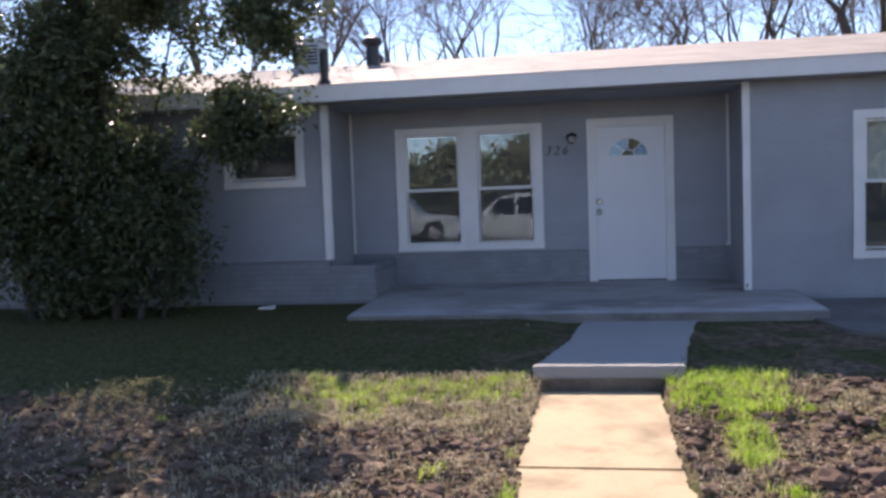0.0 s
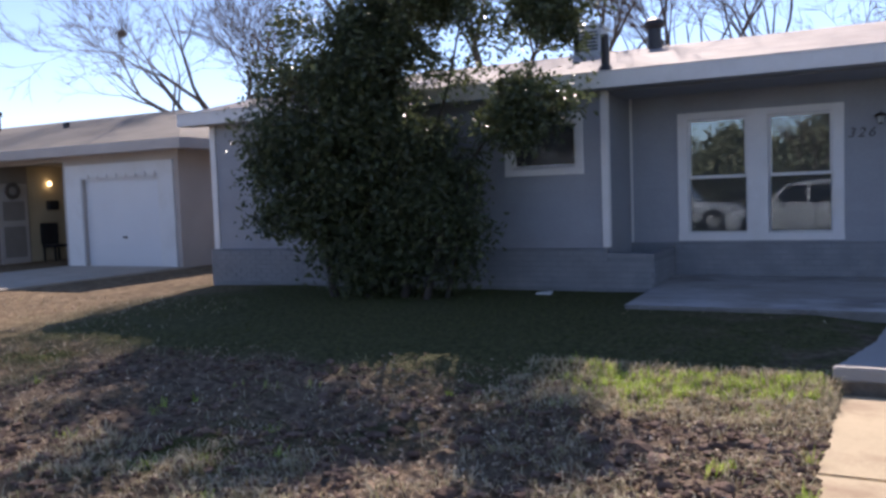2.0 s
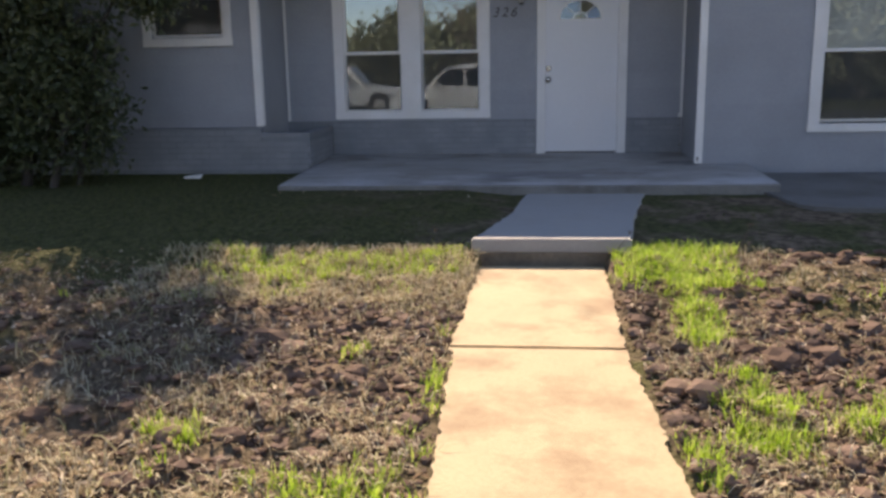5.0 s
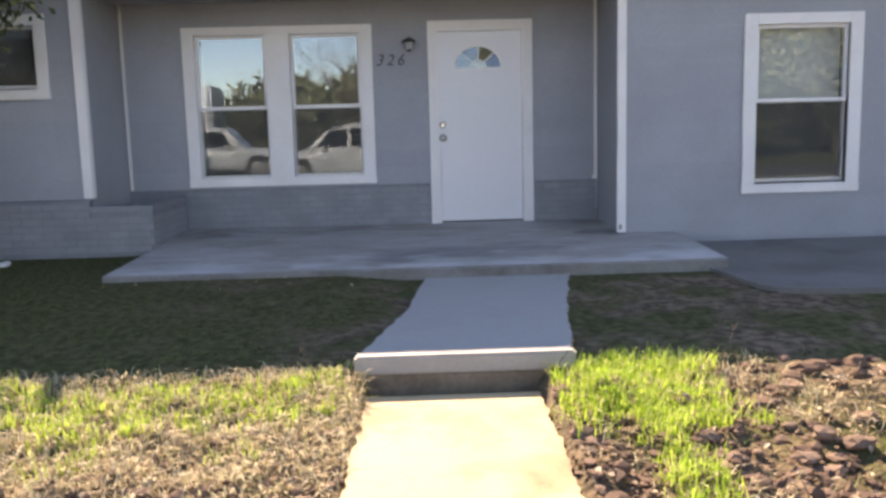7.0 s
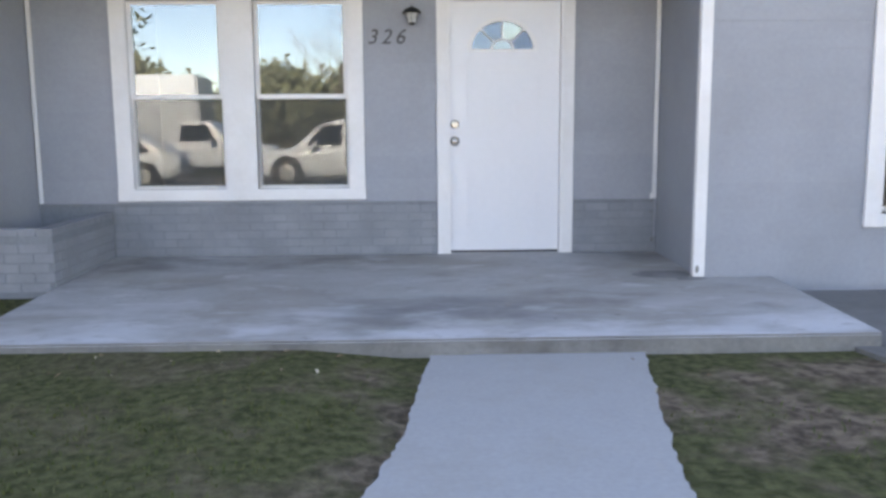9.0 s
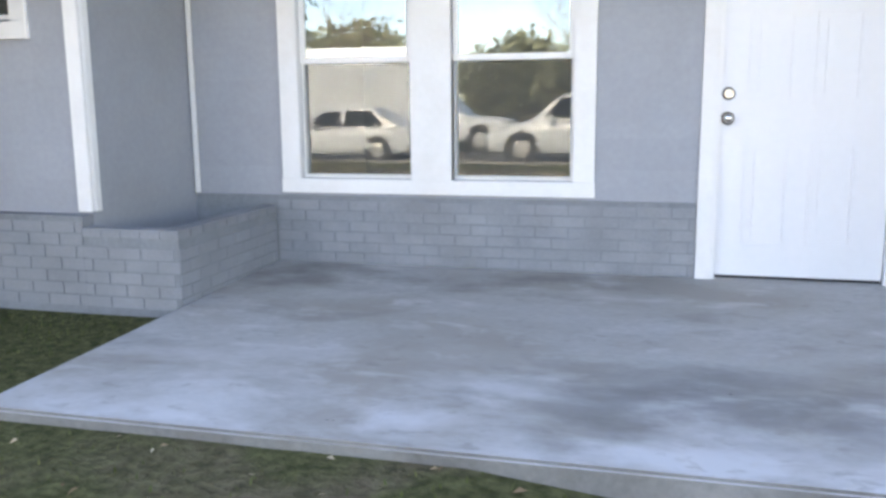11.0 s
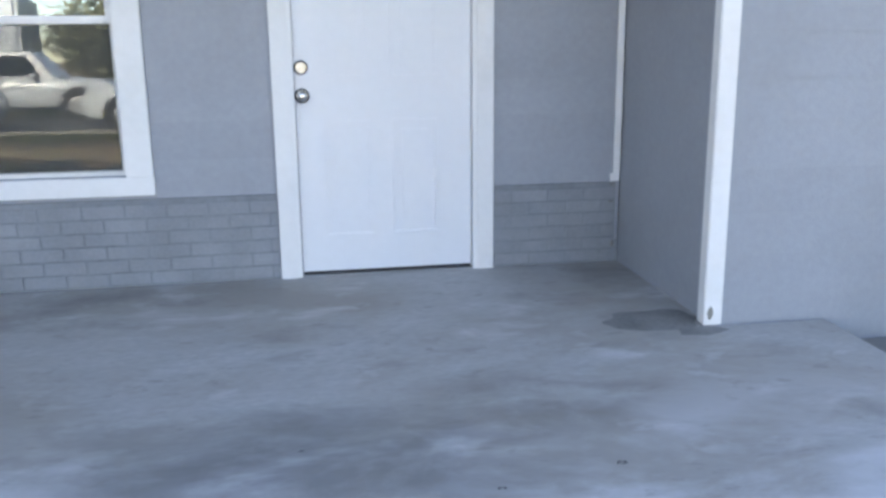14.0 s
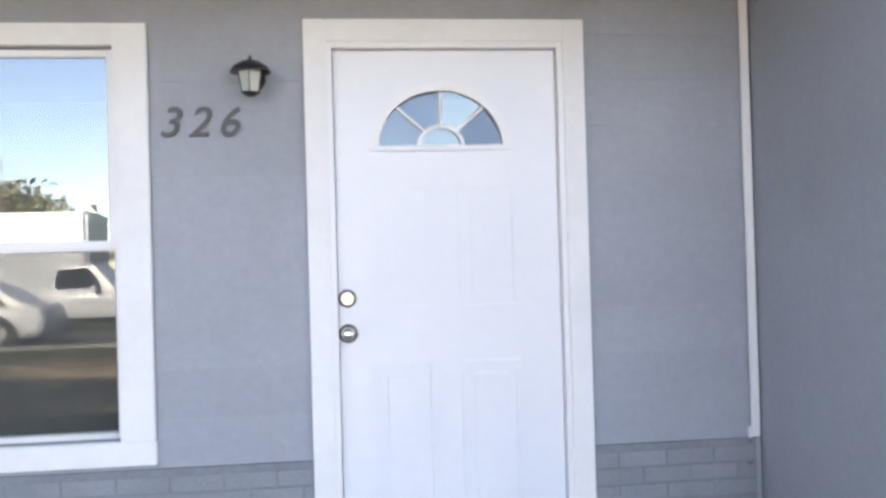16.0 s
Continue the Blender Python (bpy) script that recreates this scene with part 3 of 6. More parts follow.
def strip(edges_l, edges_r, z0, zs, amp):
    """A slab between a left and a right edge line, its sides a little ragged."""
    bm = bmesh.new()
    n = 100
    L, R = [], []
    for i in range(n + 1):
        f = i / n
        z = zs[0] * (1 - f) + zs[1] * f
        for edge, out, shift in ((edges_l, L, 0), (edges_r, R, 5)):
            ys = [p[1] for p in edge]
            y = ys[0] + (ys[-1] - ys[0]) * f
            x = float(np.interp(-y, [-v for v in ys], [p[0] for p in edge]))
            out.append((x + ragged(x, y + shift, amp), y, z))
    lt = [bm.verts.new(p) for p in L]; rt = [bm.verts.new(p) for p in R]
    lb = [bm.verts.new((p[0], p[1], z0)) for p in L]; rb = [bm.verts.new((p[0], p[1], z0)) for p in R]
    for i in range(n):
        bm.faces.new((lt[i], rt[i], rt[i + 1], lt[i + 1])); bm.faces.new((lt[i], lt[i + 1], lb[i + 1], lb[i])); bm.faces.new((rt[i], rb[i], rb[i + 1], rt[i + 1]))
    bm.faces.new((lt[0], lb[0], rb[0], rt[0])); bm.faces.new((lt[n], rt[n], rb[n], lb[n]))
    bmesh.ops.recalc_face_normals(bm, faces=bm.faces)
    return bm


bm = strip(((-0.69, -2.695), (-0.81, -3.9), (-0.93, -4.4), (-1.06, -5.03)), ((0.48, -2.695), (0.22, -4.1), (0.15, -4.6), (0.08, -5.03)), -0.4, (-0.148, -0.143), 0.03)
tagged(part("entry_pavement", bm, M_APRON), "pale concrete entry path in front of the porch", "path", kind="structure")
tagged(part("entry_step", boxes((-1.085, -5.14, -0.232, 0.085, -5.034, -0.132), bevel=0.012), M_APRON), "concrete step with a chipped pale front edge", "step", kind="structure")
# dark brown holds soil stains plus the shade below the step edge
M_RISER = mat("shaded_soiled_concrete", (0.20, 0.16, 0.12), 0.9, vary=0.3, scale=5, fine=40, bump=0.5, dirt=(0.09, 0.065, 0.045), dirt_amount=0.8, dirt_scale=4)
tagged(part("riser_pavement", boxes((-1.08, -5.133, -0.42, 0.08, -5.034, -0.233), bevel=0.006), M_RISER), "soil-stained concrete riser with the step edge's shade in its colour", "step", kind="structure")
y = -5.265
for length in (1.83, 1.85, 1.9, 1.9, 1.9, 1.9):
    y2 = y - length
    c1, c2 = (float(np.interp(v, (-18, -8.8, -7.05, -5.2), (-0.45, -0.53, -0.61, -0.56))) for v in (y, y2))
    bm = strip(((c1 - 0.45, y), (c2 - 0.45, y2 + 0.038)), ((c1 + 0.44, y), (c2 + 0.44, y2 + 0.038)), ground_z(0, y2) - 0.2, (max(-0.312, ground_z(0, y - 0.4) + 0.02) if y < -6 else -0.308, ground_z(0, y2) + 0.025), 0.04)
    tagged(part("walk_pavement", bm, M_WALK), "sun-bleached tan concrete walkway slab", "walkway", kind="structure")
    y = y2
bm = bmesh.new()
prism(bm, [(1.845, FY - 0.03), (1.81, -2.695), (1.64, -2.70), (1.69, -2.95), (1.71, -3.25), (1.75, -3.47), (1.83, -3.6), (2.02, -3.68), (3.0, -3.75), (9.5, -3.8), (9.5, FY - 0.03)], -0.4, -0.135)
M_PAD = mat("dirty_pad_concrete", (0.17, 0.166, 0.158), 0.85, vary=0.2, scale=1.6, fine=40, bump=0.3, dirt=(0.10, 0.088, 0.072), dirt_amount=0.9, dirt_scale=0.9)
tagged(part("side_pavement", bm, M_PAD), "low grey concrete pad beside the porch", "pad", kind="structure")
# kerb and street behind the walk
tagged(part("road", boxes((-300, -23.0, -0.9, 300, -15.75, -0.53)), M_ASPHALT), "grey asphalt street", "road", kind="structure")
tagged(part("kerb_pavement", boxes((-300, -15.75, -0.9, 300, -15.6, -0.43), bevel=0.02), M_KERB), "concrete kerb", "kerb", kind="structure")
bm = bmesh.new()
rows = []
for y in np.arange(1.72, -15.8, -0.5):
    xa, xb = -17.75 - 0.012 * (1.7 - y), -14.1 - 0.01 * (1.7 - y)
    rows.append([bm.verts.new((x, y, ground_z(x, y) + dz)) for x, dz in ((xa, -0.3), (xa, 0.035), (xb, 0.035), (xb, -0.3))])
for p, q in zip(rows, rows[1:]):
    for k in range(3):
        bm.faces.new((p[k], p[k + 1], q[k + 1], q[k]))
tagged(part("driveway_pavement", bm, M_DRIVE), "pale concrete driveway of the neighbouring house", "driveway", kind="structure")
# ---- door ----
def front_door():
    d = tagged(empty("front_door", (0, 0.05, 0)), "closed white four-panel front door with a half-round fanlight", "door")
    off = -0.05
    y0, y1 = 0.05 + off, 0.095 + off
    FX, FZ, RXX, RZZ = -0.025, 1.71, 0.275, 0.245
    # the leaf is cut round the fanlight
    bm = bmesh.new()
    n = 24
    arc = [(FX + RXX * math.cos(math.pi * i / n), FZ + RZZ * math.sin(math.pi * i / n)) for i in range(n + 1)]
    for yy in (y0, y1):
        pts = arc
        up = [bm.verts.new((x, yy, z)) for x, z in pts]
        top = [bm.verts.new((-0.46 + 0.92 * (1 - i / n), yy, 2.105)) for i in range(n + 1)]
        for i in range(n):
            bm.faces.new((up[i], top[i], top[i + 1], up[i + 1]))
        rl = bm.verts.new((0.46, yy, FZ)); ll = bm.verts.new((-0.46, yy, FZ))
        bm.faces.new((up[0], rl, top[0])); bm.faces.new((up[n], top[n], ll))
        b0 = bm.verts.new((0.46, yy, 0.022)); b1 = bm.verts.new((-0.46, yy, 0.022))
        bm.faces.new((rl, up[0], up[n], ll, b1, b0))
    vs = list(bm.verts); half = len(vs) // 2
    for i in range(n):
        bm.faces.new((vs[i], vs[i + 1], vs[half + i + 1], vs[half + i]))
    bm.faces.new((vs[0], vs[n], vs[half + n], vs[half]))
    bmesh.ops.recalc_face_normals(bm, faces=bm.faces)
    part("leaf", bm, M_DOOR, d)
    # raised mouldings and panels
    for x0, x1, z0, z1 in ((-0.325, -0.07, 1.03, 1.56), (0.03, 0.285, 1.03, 1.56), (-0.325, -0.07, 0.20, 0.83), (0.03, 0.285, 0.20, 0.83)):
        e, f = y0 - 0.010, y0 + 0.014
        bm = boxes((x0, e, z0, x1, f, z0 + 0.03), (x0, e, z1 - 0.03, x1, f, z1), (x0, e, z0 + 0.03, x0 + 0.03, f, z1 - 0.03), (x1 - 0.03, e, z0 + 0.03, x1, f, z1 - 0.03), bevel=0.0075)
        box(bm, x0 + 0.05, e, z0 + 0.05, x1 - 0.05, f, z1 - 0.05, bevel=0.0088)
        part("panel", bm, M_DOOR, d)
    # fanlight: rim, spokes and four panes
    bm = bmesh.new()
    def ring(r0, r1, ya, yb, a0=0.0, a1=math.pi, m=24):
        prev = None
        for i in range(m + 1):
            t = a0 + (a1 - a0) * i / m
            c, s_ = math.cos(t), math.sin(t)
            q = [bm.verts.new((FX + RXX * r * c, yy, FZ + RZZ * r * s_)) for r, yy in ((r0, ya), (r1, ya), (r1, yb), (r0, yb))]
            if prev:
                for k in range(4):
                    bm.faces.new((prev[k], prev[(k + 1) % 4], q[(k + 1) % 4], q[k]))
            prev = q
    ring(0.93, 1.06, y0 - 0.012, y0 + 0.02)
    ring(0.30, 0.36, y0 - 0.006, y0 + 0.016)
    box(bm, FX - RXX * 1.06, y0 - 0.012, FZ - 0.018, FX + RXX * 1.06, y0 + 0.02, FZ + 0.002)
    bmesh.ops.recalc_face_normals(bm, faces=bm.faces)
    fan = part("fanlight", bm, M_VINYL, d, "white half-round fanlight frame")
    for deg in (45, 90, 135):
        bm = bmesh.new()
        c, s_ = math.cos(radians(deg)), math.sin(radians(deg))
        cyl(bm, (FX + RXX * 0.34 * c, y0 + 0.004, FZ + RZZ * 0.34 * s_), (FX + RXX * 0.95 * c, y0 + 0.004, FZ + RZZ * 0.95 * s_), 0.008, seg=6)
        part("spoke", bm, M_VINYL, fan)
    for a0 in (0, 45, 90, 135):
        bm = bmesh.new()
        m = 8
        tilt = {0: 0.10, 45: -0.02, 90: 0.045, 135: 0.035}[a0]
        pts = [(0.3, a0 + 45 * i / m) for i in range(m + 1)] + [(0.96, a0 + 45 - 45 * i / m) for i in range(m + 1)]
        bm.faces.new([bm.verts.new((FX + RXX * r * math.cos(radians(t)), y0 + 0.012 + tilt * RZZ * (r * math.sin(radians(t)) - 0.45), FZ + RZZ * r * math.sin(radians(t)))) for r, t in pts])
        part("pane", bm, M_FANGLASS, fan)
    bm = bmesh.new()
    bm.faces.new([bm.verts.new((FX + RXX * 0.3 * math.cos(math.pi * i / 10), y0 + 0.012, FZ + RZZ * 0.3 * math.sin(math.pi * i / 10))) for i in range(11)])
    part("pane", bm, M_FANGLASS, fan)
    for nm, z, r, dpt in (("deadbolt", 1.095, 0.031, 0.018), ("doorknob", 0.953, 0.033, 0.012)):
        bm = bmesh.new()
        cyl(bm, (-0.425, y0, z), (-0.425, y0 - dpt, z), r, r * 0.86, 24)
        if nm == "doorknob":
            cyl(bm, (-0.425, y0 - dpt, z), (-0.425, y0 - 0.04, z), 0.013, seg=14)
            bmesh.ops.create_uvsphere(bm, u_segments=18, v_segments=10, radius=0.027, matrix=Matrix.Translation((-0.425, y0 - 0.055, z)) @ Matrix.Diagonal((1, 0.72, 1, 1)))
        else:
            cyl(bm, (-0.425, y0 - dpt, z), (-0.425, y0 - dpt - 0.008, z), 0.014, 0.012, 18)
        kn = part(nm, bm, M_STEEL, d, "satin nickel " + nm, smooth=False)
        bm = bmesh.new(); cyl(bm, (-0.425, y0, z), (-0.425, y0 - 0.006, z), r + 0.006, r + 0.002, 28)
        part("rose", bm, M_DARKMETAL, kn, "dark metal rose ring")
    part("bottom_sweep", boxes((-0.455, y0 + 0.003, 0.004, 0.455, y1, 0.021)), M_BLACK, d, "dark rubber strip under the door")
    return d


front_door()
frame_ob = part("door_frame_trim", boxes((-0.575, 0.0, -0.004, -0.485, 0.028, 2.222), (0.485, 0.0, -0.004, 0.575, 0.028, 2.222), (-0.485, 0.0, 2.13, 0.485, 0.028, 2.222), bevel=0.004), M_TRIM)
tagged(frame_ob, "white painted wooden door casing", "door frame", kind="structure")
part("jamb", boxes((-0.487, 0.012, -0.004, -0.463, 0.15, 2.132), (0.463, 0.012, -0.004, 0.487, 0.15, 2.132), (-0.463, 0.012, 2.108, 0.463, 0.15, 2.132), bevel=0.002), M_VINYL, frame_ob)
part("threshold", boxes((-0.463, 0.02, -0.004, 0.463, 0.15, 0.004)), M_GALV, frame_ob)


# ---- windows ----
def double_hung(x0, x1, z0, z1, zr, y, win):
    """One double-hung unit: sash frames, meeting rail and two panes."""
    w = 0.035
    part("sash", boxes((x0, y + 0.02, zr - 0.01, x0 + w, y + 0.055, z1), (x1 - w, y + 0.02, zr - 0.01, x1, y + 0.055, z1), (x0 + w, y + 0.02, z1 - w, x1 - w, y + 0.055, z1), (x0 + w, y + 0.02, zr - 0.01, x1 - w, y + 0.055, zr + 0.028), bevel=0.003), M_VINYL, win)
    part("sash", boxes((x0, y + 0.045, z0, x0 + w * 0.7, y + 0.08, zr + 0.02), (x1 - w * 0.7, y + 0.045, z0, x1, y + 0.08, zr + 0.02), (x0 + w * 0.7, y + 0.045, z0, x1 - w * 0.7, y + 0.08, z0 + 0.032), (x0 + w * .7, y + 0.057, zr - 0.012, x1 - w * .7, y + 0.08, zr + 0.02), bevel=0.003), M_BLIND, win)
    for za, zb, yy in ((zr + 0.028, z1 - w, y + 0.034), (z0 + 0.032, zr - 0.011, y + 0.062)):
        bm = bmesh.new()
        bm.faces.new([bm.verts.new(c) for c in ((x0 + w * 0.7, yy, za), (x1 - w * 0.7, yy, za), (x1 - w * 0.7, yy, zb), (x0 + w * 0.7, yy, zb))])
        p = part("pane", bm, M_GLASS, win)
        p.visible_shadow = False
    part("insect_screen", boxes((x0 + 0.022, y + 0.030, z0 + 0.03, x1 - 0.022, y + 0.031, zr - 0.012)), M_SCREEN, win, "fine dark insect screen")


def window(name, label, out, units, zr, y, sill=True):
    X0, X1, Z0, Z1 = out
    bs = [(X0, y - 0.03, Z0 + 0.095, units[0][0], y - 0.002, Z1), (units[-1][1], y - 0.03, Z0 + 0.095, X1, y - 0.002, Z1), (units[0][0], y - 0.03, units[0][3], units[-1][1], y - 0.002, Z1), (X0 - 0.004, y - 0.034, Z0, X1 + 0.004, y - 0.002, Z0 + 0.095)]
    for a, b in zip(units, units[1:]):
        bs.append((a[1], y - 0.028, a[2], b[0], y - 0.002, a[3]))
        bs.append((a[1], y, a[2], b[0], y + 0.1, a[3]))
    win = tagged(part(name, boxes(*bs, bevel=0.004), M_TRIM), label, "window", kind="structure")
    for u in units:
        part("window_frame", boxes((u[0] - 0.03, y, u[2] - 0.03, u[0], y + 0.1, u[3] + 0.03), (u[1], y, u[2] - 0.03, u[1] + 0.03, y + 0.1, u[3] + 0.03), (u[0], y, u[2] - 0.03, u[1], y + 0.1, u[2]), (u[0], y, u[3], u[1], y + 0.1, u[3] + 0.03)), M_VINYL, win)
        if zr:
            double_hung(*u, zr, y, win)
        else:
            bm = bmesh.new()
            bm.faces.new([bm.verts.new(c) for c in ((u[0], y + 0.05, u[2]), (u[1], y + 0.05, u[2]), (u[1], y + 0.05, u[3]), (u[0], y + 0.05, u[3]))])
            part("pane", bm, M_GLASS, win).visible_shadow = False
            part("insect_screen", boxes((u[0] + 0.03, y + 0.036, u[2] + 0.03, u[1] - 0.03, y + 0.037, u[3] - 0.03)), M_DENSESCREEN, win, "fine dark insect screen")
            part("sash", boxes((u[0], y + 0.03, u[2], u[0] + .03, y + 0.06, u[3]), (u[1] - .03, y + 0.03, u[2], u[1], y + 0.06, u[3]), (u[0] + .03, y + 0.03, u[2], u[1] - .03, y + 0.06, u[2] + .03), (u[0] + .03, y + 0.03, u[3] - .03, u[1] - .03, y + 0.06, u[3])), M_VINYL, win)
    return win


window("window_1", "white-framed pair of double-hung windows reflecting the street", (-3.243, -1.182, 0.474, 2.203), [(-3.11, -2.345, 0.565, 2.115), (-2.08, -1.315, 0.565, 2.115)], 1.325, WY)
window("window_2", "small white-framed fixed window with dark glass", (-5.33, -4.222, 1.428, 2.226), [(-5.22, -4.33, 1.535, 2.12)], 0, FY)
window("window_3", "white-framed double-hung window with dark glass", (2.5, 3.68, 0.33, 2.08), [(2.63, 3.55, 0.44, 1.975)], 1.235, FY)
# half-lowered white blinds inside the upper sashes
for x0, x1, y, z0, z1 in ((2.64, 3.54, FY + 0.17, 1.24, 1.97),):
    bl = tagged(empty("window_blind", ((x0 + x1) / 2, y, z1)), "pale slatted blind behind the upper sash", "blind")
    z = z0
    while z < z1 - 0.02:
        bm = boxes((x0 - (x0 + x1) / 2, -0.004, z - z1, x1 - (x0 + x1) / 2, 0.0, z - z1 + 0.028))
        part("slat", bm, M_BLIND, bl)
        z += 0.03
    part("head_rail", boxes((x0 - (x0 + x1) / 2, -0.02, -0.03, x1 - (x0 + x1) / 2, 0.02, 0.0)), M_BLIND, bl)
# rooms behind the glass, their lack of light put into the dark colour
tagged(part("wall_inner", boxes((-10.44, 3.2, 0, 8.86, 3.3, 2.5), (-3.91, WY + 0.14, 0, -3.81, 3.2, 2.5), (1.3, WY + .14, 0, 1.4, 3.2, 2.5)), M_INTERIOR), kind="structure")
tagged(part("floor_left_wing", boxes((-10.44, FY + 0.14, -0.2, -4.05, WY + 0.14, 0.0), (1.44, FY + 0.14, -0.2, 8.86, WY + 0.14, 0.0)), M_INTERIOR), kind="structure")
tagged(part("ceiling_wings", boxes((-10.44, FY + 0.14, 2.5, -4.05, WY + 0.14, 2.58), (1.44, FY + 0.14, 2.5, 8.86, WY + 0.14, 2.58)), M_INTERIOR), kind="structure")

# ---- wall lamp and house number ----
lamp = tagged(empty("wall_lamp", (-0.775, WY - 0.006, 1.985)), "small black lantern wall lamp with clear glass", "wall lamp")
bm = bmesh.new(); cyl(bm, (0, 0, 0.0), (0, -0.015, 0.0), 0.05, 0.045, 20); part("back_plate", bm, M_BLACK, lamp)
bm = bmesh.new(); cyl(bm, (0, -0.01, 0.02), (0, -0.06, 0.05), 0.008, seg=8); cyl(bm, (0, -0.06, 0.05), (0, -0.10, 0.035), 0.008, seg=8); part("arm", bm, M_BLACK, lamp)
bm = bmesh.new(); cyl(bm, (0, -0.10, 0.004), (0, -0.10, 0.024), 0.078, 0.068, 16); cyl(bm, (0, -0.10, 0.024), (0, -0.10, 0.042), 0.068, 0.042, 16); cyl(bm, (0, -0.10, 0.042), (0, -0.10, 0.052), 0.042, 0.014, 16); cyl(bm, (0, -0.10, 0.052), (0, -0.10, 0.07), 0.009, 0.004, 8); part("cap", bm, M_BLACK, lamp)
M_LAMPGLASS = mat("frosted_lamp_glass", (0.45, 0.47, 0.46), 0.15, vary=0.05)
bm = bmesh.new(); cyl(bm, (0, -0.10, -0.075), (0, -0.10, 0.014), 0.034, 0.05, 6); part("glass", bm, M_LAMPGLASS, lamp, "pale lantern glass")
for k in range(6):
    t = 2 * math.pi * k / 6
    bm = bmesh.new(); cyl(bm, (0.036 * math.sin(t), -0.10 + 0.036 * math.cos(t), -0.075), (0.052 * math.sin(t), -0.10 + 0.052 * math.cos(t), 0.014), 0.002, seg=5)
    part("bar", bm, M_BLACK, lamp)
bm = bmesh.new(); cyl(bm, (0, -0.10, -0.09), (0, -0.10, -0.074), 0.012, 0.038, 8); part("finial", bm, M_BLACK, lamp)

numb = tagged(empty("house_number", (-0.998, WY - 0.008, 1.757)), "dark slanted house number 326 fixed to the siding", "house number")
for k, ch in enumerate("326"):
    cu = bpy.data.curves.new("digit_" + ch, 'FONT')
    cu.body, cu.size, cu.extrude, cu.shear, cu.offset = ch, 0.168, 0.004, 0.28, 0.0008
    tmp = bpy.data.objects.new("digit", cu)
    me = bpy.data.meshes.new_from_object(tmp)
    bpy.data.objects.remove(tmp)
    me.materials.append(M_NUMBER)
    dg = new("digit", me)
    dg.parent = numb
    dg.matrix_local = pose(-0.15 + 0.114 * k, -0.007, 0.0, 90, 0, 0)

# ---- things on the roof ----
bm = bmesh.new(); cyl(bm, (0, 0, -0.03), (0, 0, 0.44), 0.055, seg=16)
vp = tagged(empty("vent_pipe", (-3.90, -1.1, roof_z(-1.1))), "dark grey plumbing vent pipe on the roof", "vent pipe")
part("pipe", bm, M_DARKMETAL, vp)
bm = bmesh.new(); cyl(bm, (0, 0, -0.04), (0, 0, 0.06), 0.12, 0.06, 16); part("flashing", bm, M_DARKMETAL, vp)
tv = tagged(empty("roof_vent", (-4.02, 2.1, roof_z(2.1))), "dark round turbine vent on the roof", "roof vent")
bm = bmesh.new(); cyl(bm, (0, 0, -0.06), (0, 0, 0.3), 0.11, seg=18); part("collar", bm, M_DARKMETAL, tv)
bm = bmesh.new(); bmesh.ops.create_uvsphere(bm, u_segments=20, v_segments=10, radius=0.17, matrix=Matrix.Translation((0, 0, 0.38)) @ Matrix.Diagonal((1, 1, 0.6, 1))); part("turbine", bm, M_DARKMETAL, tv)
ac = tagged(empty("rooftop_cooler", (-5.05, 2.0, roof_z(2.0) - 0.05)), "grey metal evaporative cooler box on the roof", "cooler")
part("body", boxes((-0.24, -0.24, 0.05, 0.24, 0.24, 0.46), bevel=0.02), M_GALV, ac)
part("top", boxes((-0.26, -0.26, 0.46, 0.26, 0.26, 0.52), bevel=0.015), M_GALV, ac)
for k in range(6):
    part("louvre", boxes((-0.19, -0.252, 0.1 + 0.055 * k, 0.19, -0.242, 0.13 + 0.055 * k)), M_BLACK, ac)
part("stand", boxes((-0.28, -0.28, -0.06, 0.28, 0.28, 0.05)), M_GALV, ac)
bm = bmesh.new()
box(bm, -0.11, -0.05, 0, 0.10, 0.06, 0.035, bevel=0.012)
for v in bm.verts:
    v.co.z += 0.02 * noise.noise(v.co * 20)
tagged(part("paper_scrap", bm, M_PAPER), "crumpled white paper scrap on the dark grass", "litter").location = (-4.62, -1.62, ground_z(-4.6, -1.6))
# caulk bead and chipped mortar in the porch corner, scuffed foot of the corner board
tagged(part("caulk_trim", boxes((1.272, 0.002, 0.13, 1.292, 0.0115, 0.455), bevel=0.004), M_SIDING), "grey painted bead of caulk in the porch corner", "caulk", kind="structure")
tagged(part("strip_foot_trim", boxes((1.236, WY - 0.036, 0.455, 1.254, WY - 0.018, 0.505), bevel=0.004), M_TRIM), "chipped white foot of the corner strip", "trim", kind="structure")
for cx, cz, cw, ch in ((1.262, 0.105, 0.022, 0.04), (1.25, 0.44, 0.02, 0.016), (1.246, 0.345, 0.03, 0.012)):
    bm = bmesh.new()
    bmesh.ops.create_icosphere(bm, subdivisions=2, radius=1.0)
    for v in bm.verts:
        q = 1 + 0.35 * noise.noise(v.co * 2.1 + Vector((cx * 9, 0, cz * 9)))
        v.co = Vector((cx + v.co.x * q * cw / 2, 0.0095 + v.co.y * 0.004, cz + v.co.z * q * ch / 2))
    tagged(part("mortar_chip_trim", bm, M_STAIN), "dark chipped spot in the brick joint", "chip", kind="structure")
bm = bmesh.new()
bmesh.ops.create_icosphere(bm, subdivisions=2, radius=1.0)
for v in bm.verts:
    q = 1 + 0.5 * noise.noise(v.co * 2.3)
    v.co = Vector((1.285 + v.co.x * q * 0.014, FY - 0.028 + v.co.y * 0.002, 0.035 + v.co.z * q * 0.03))
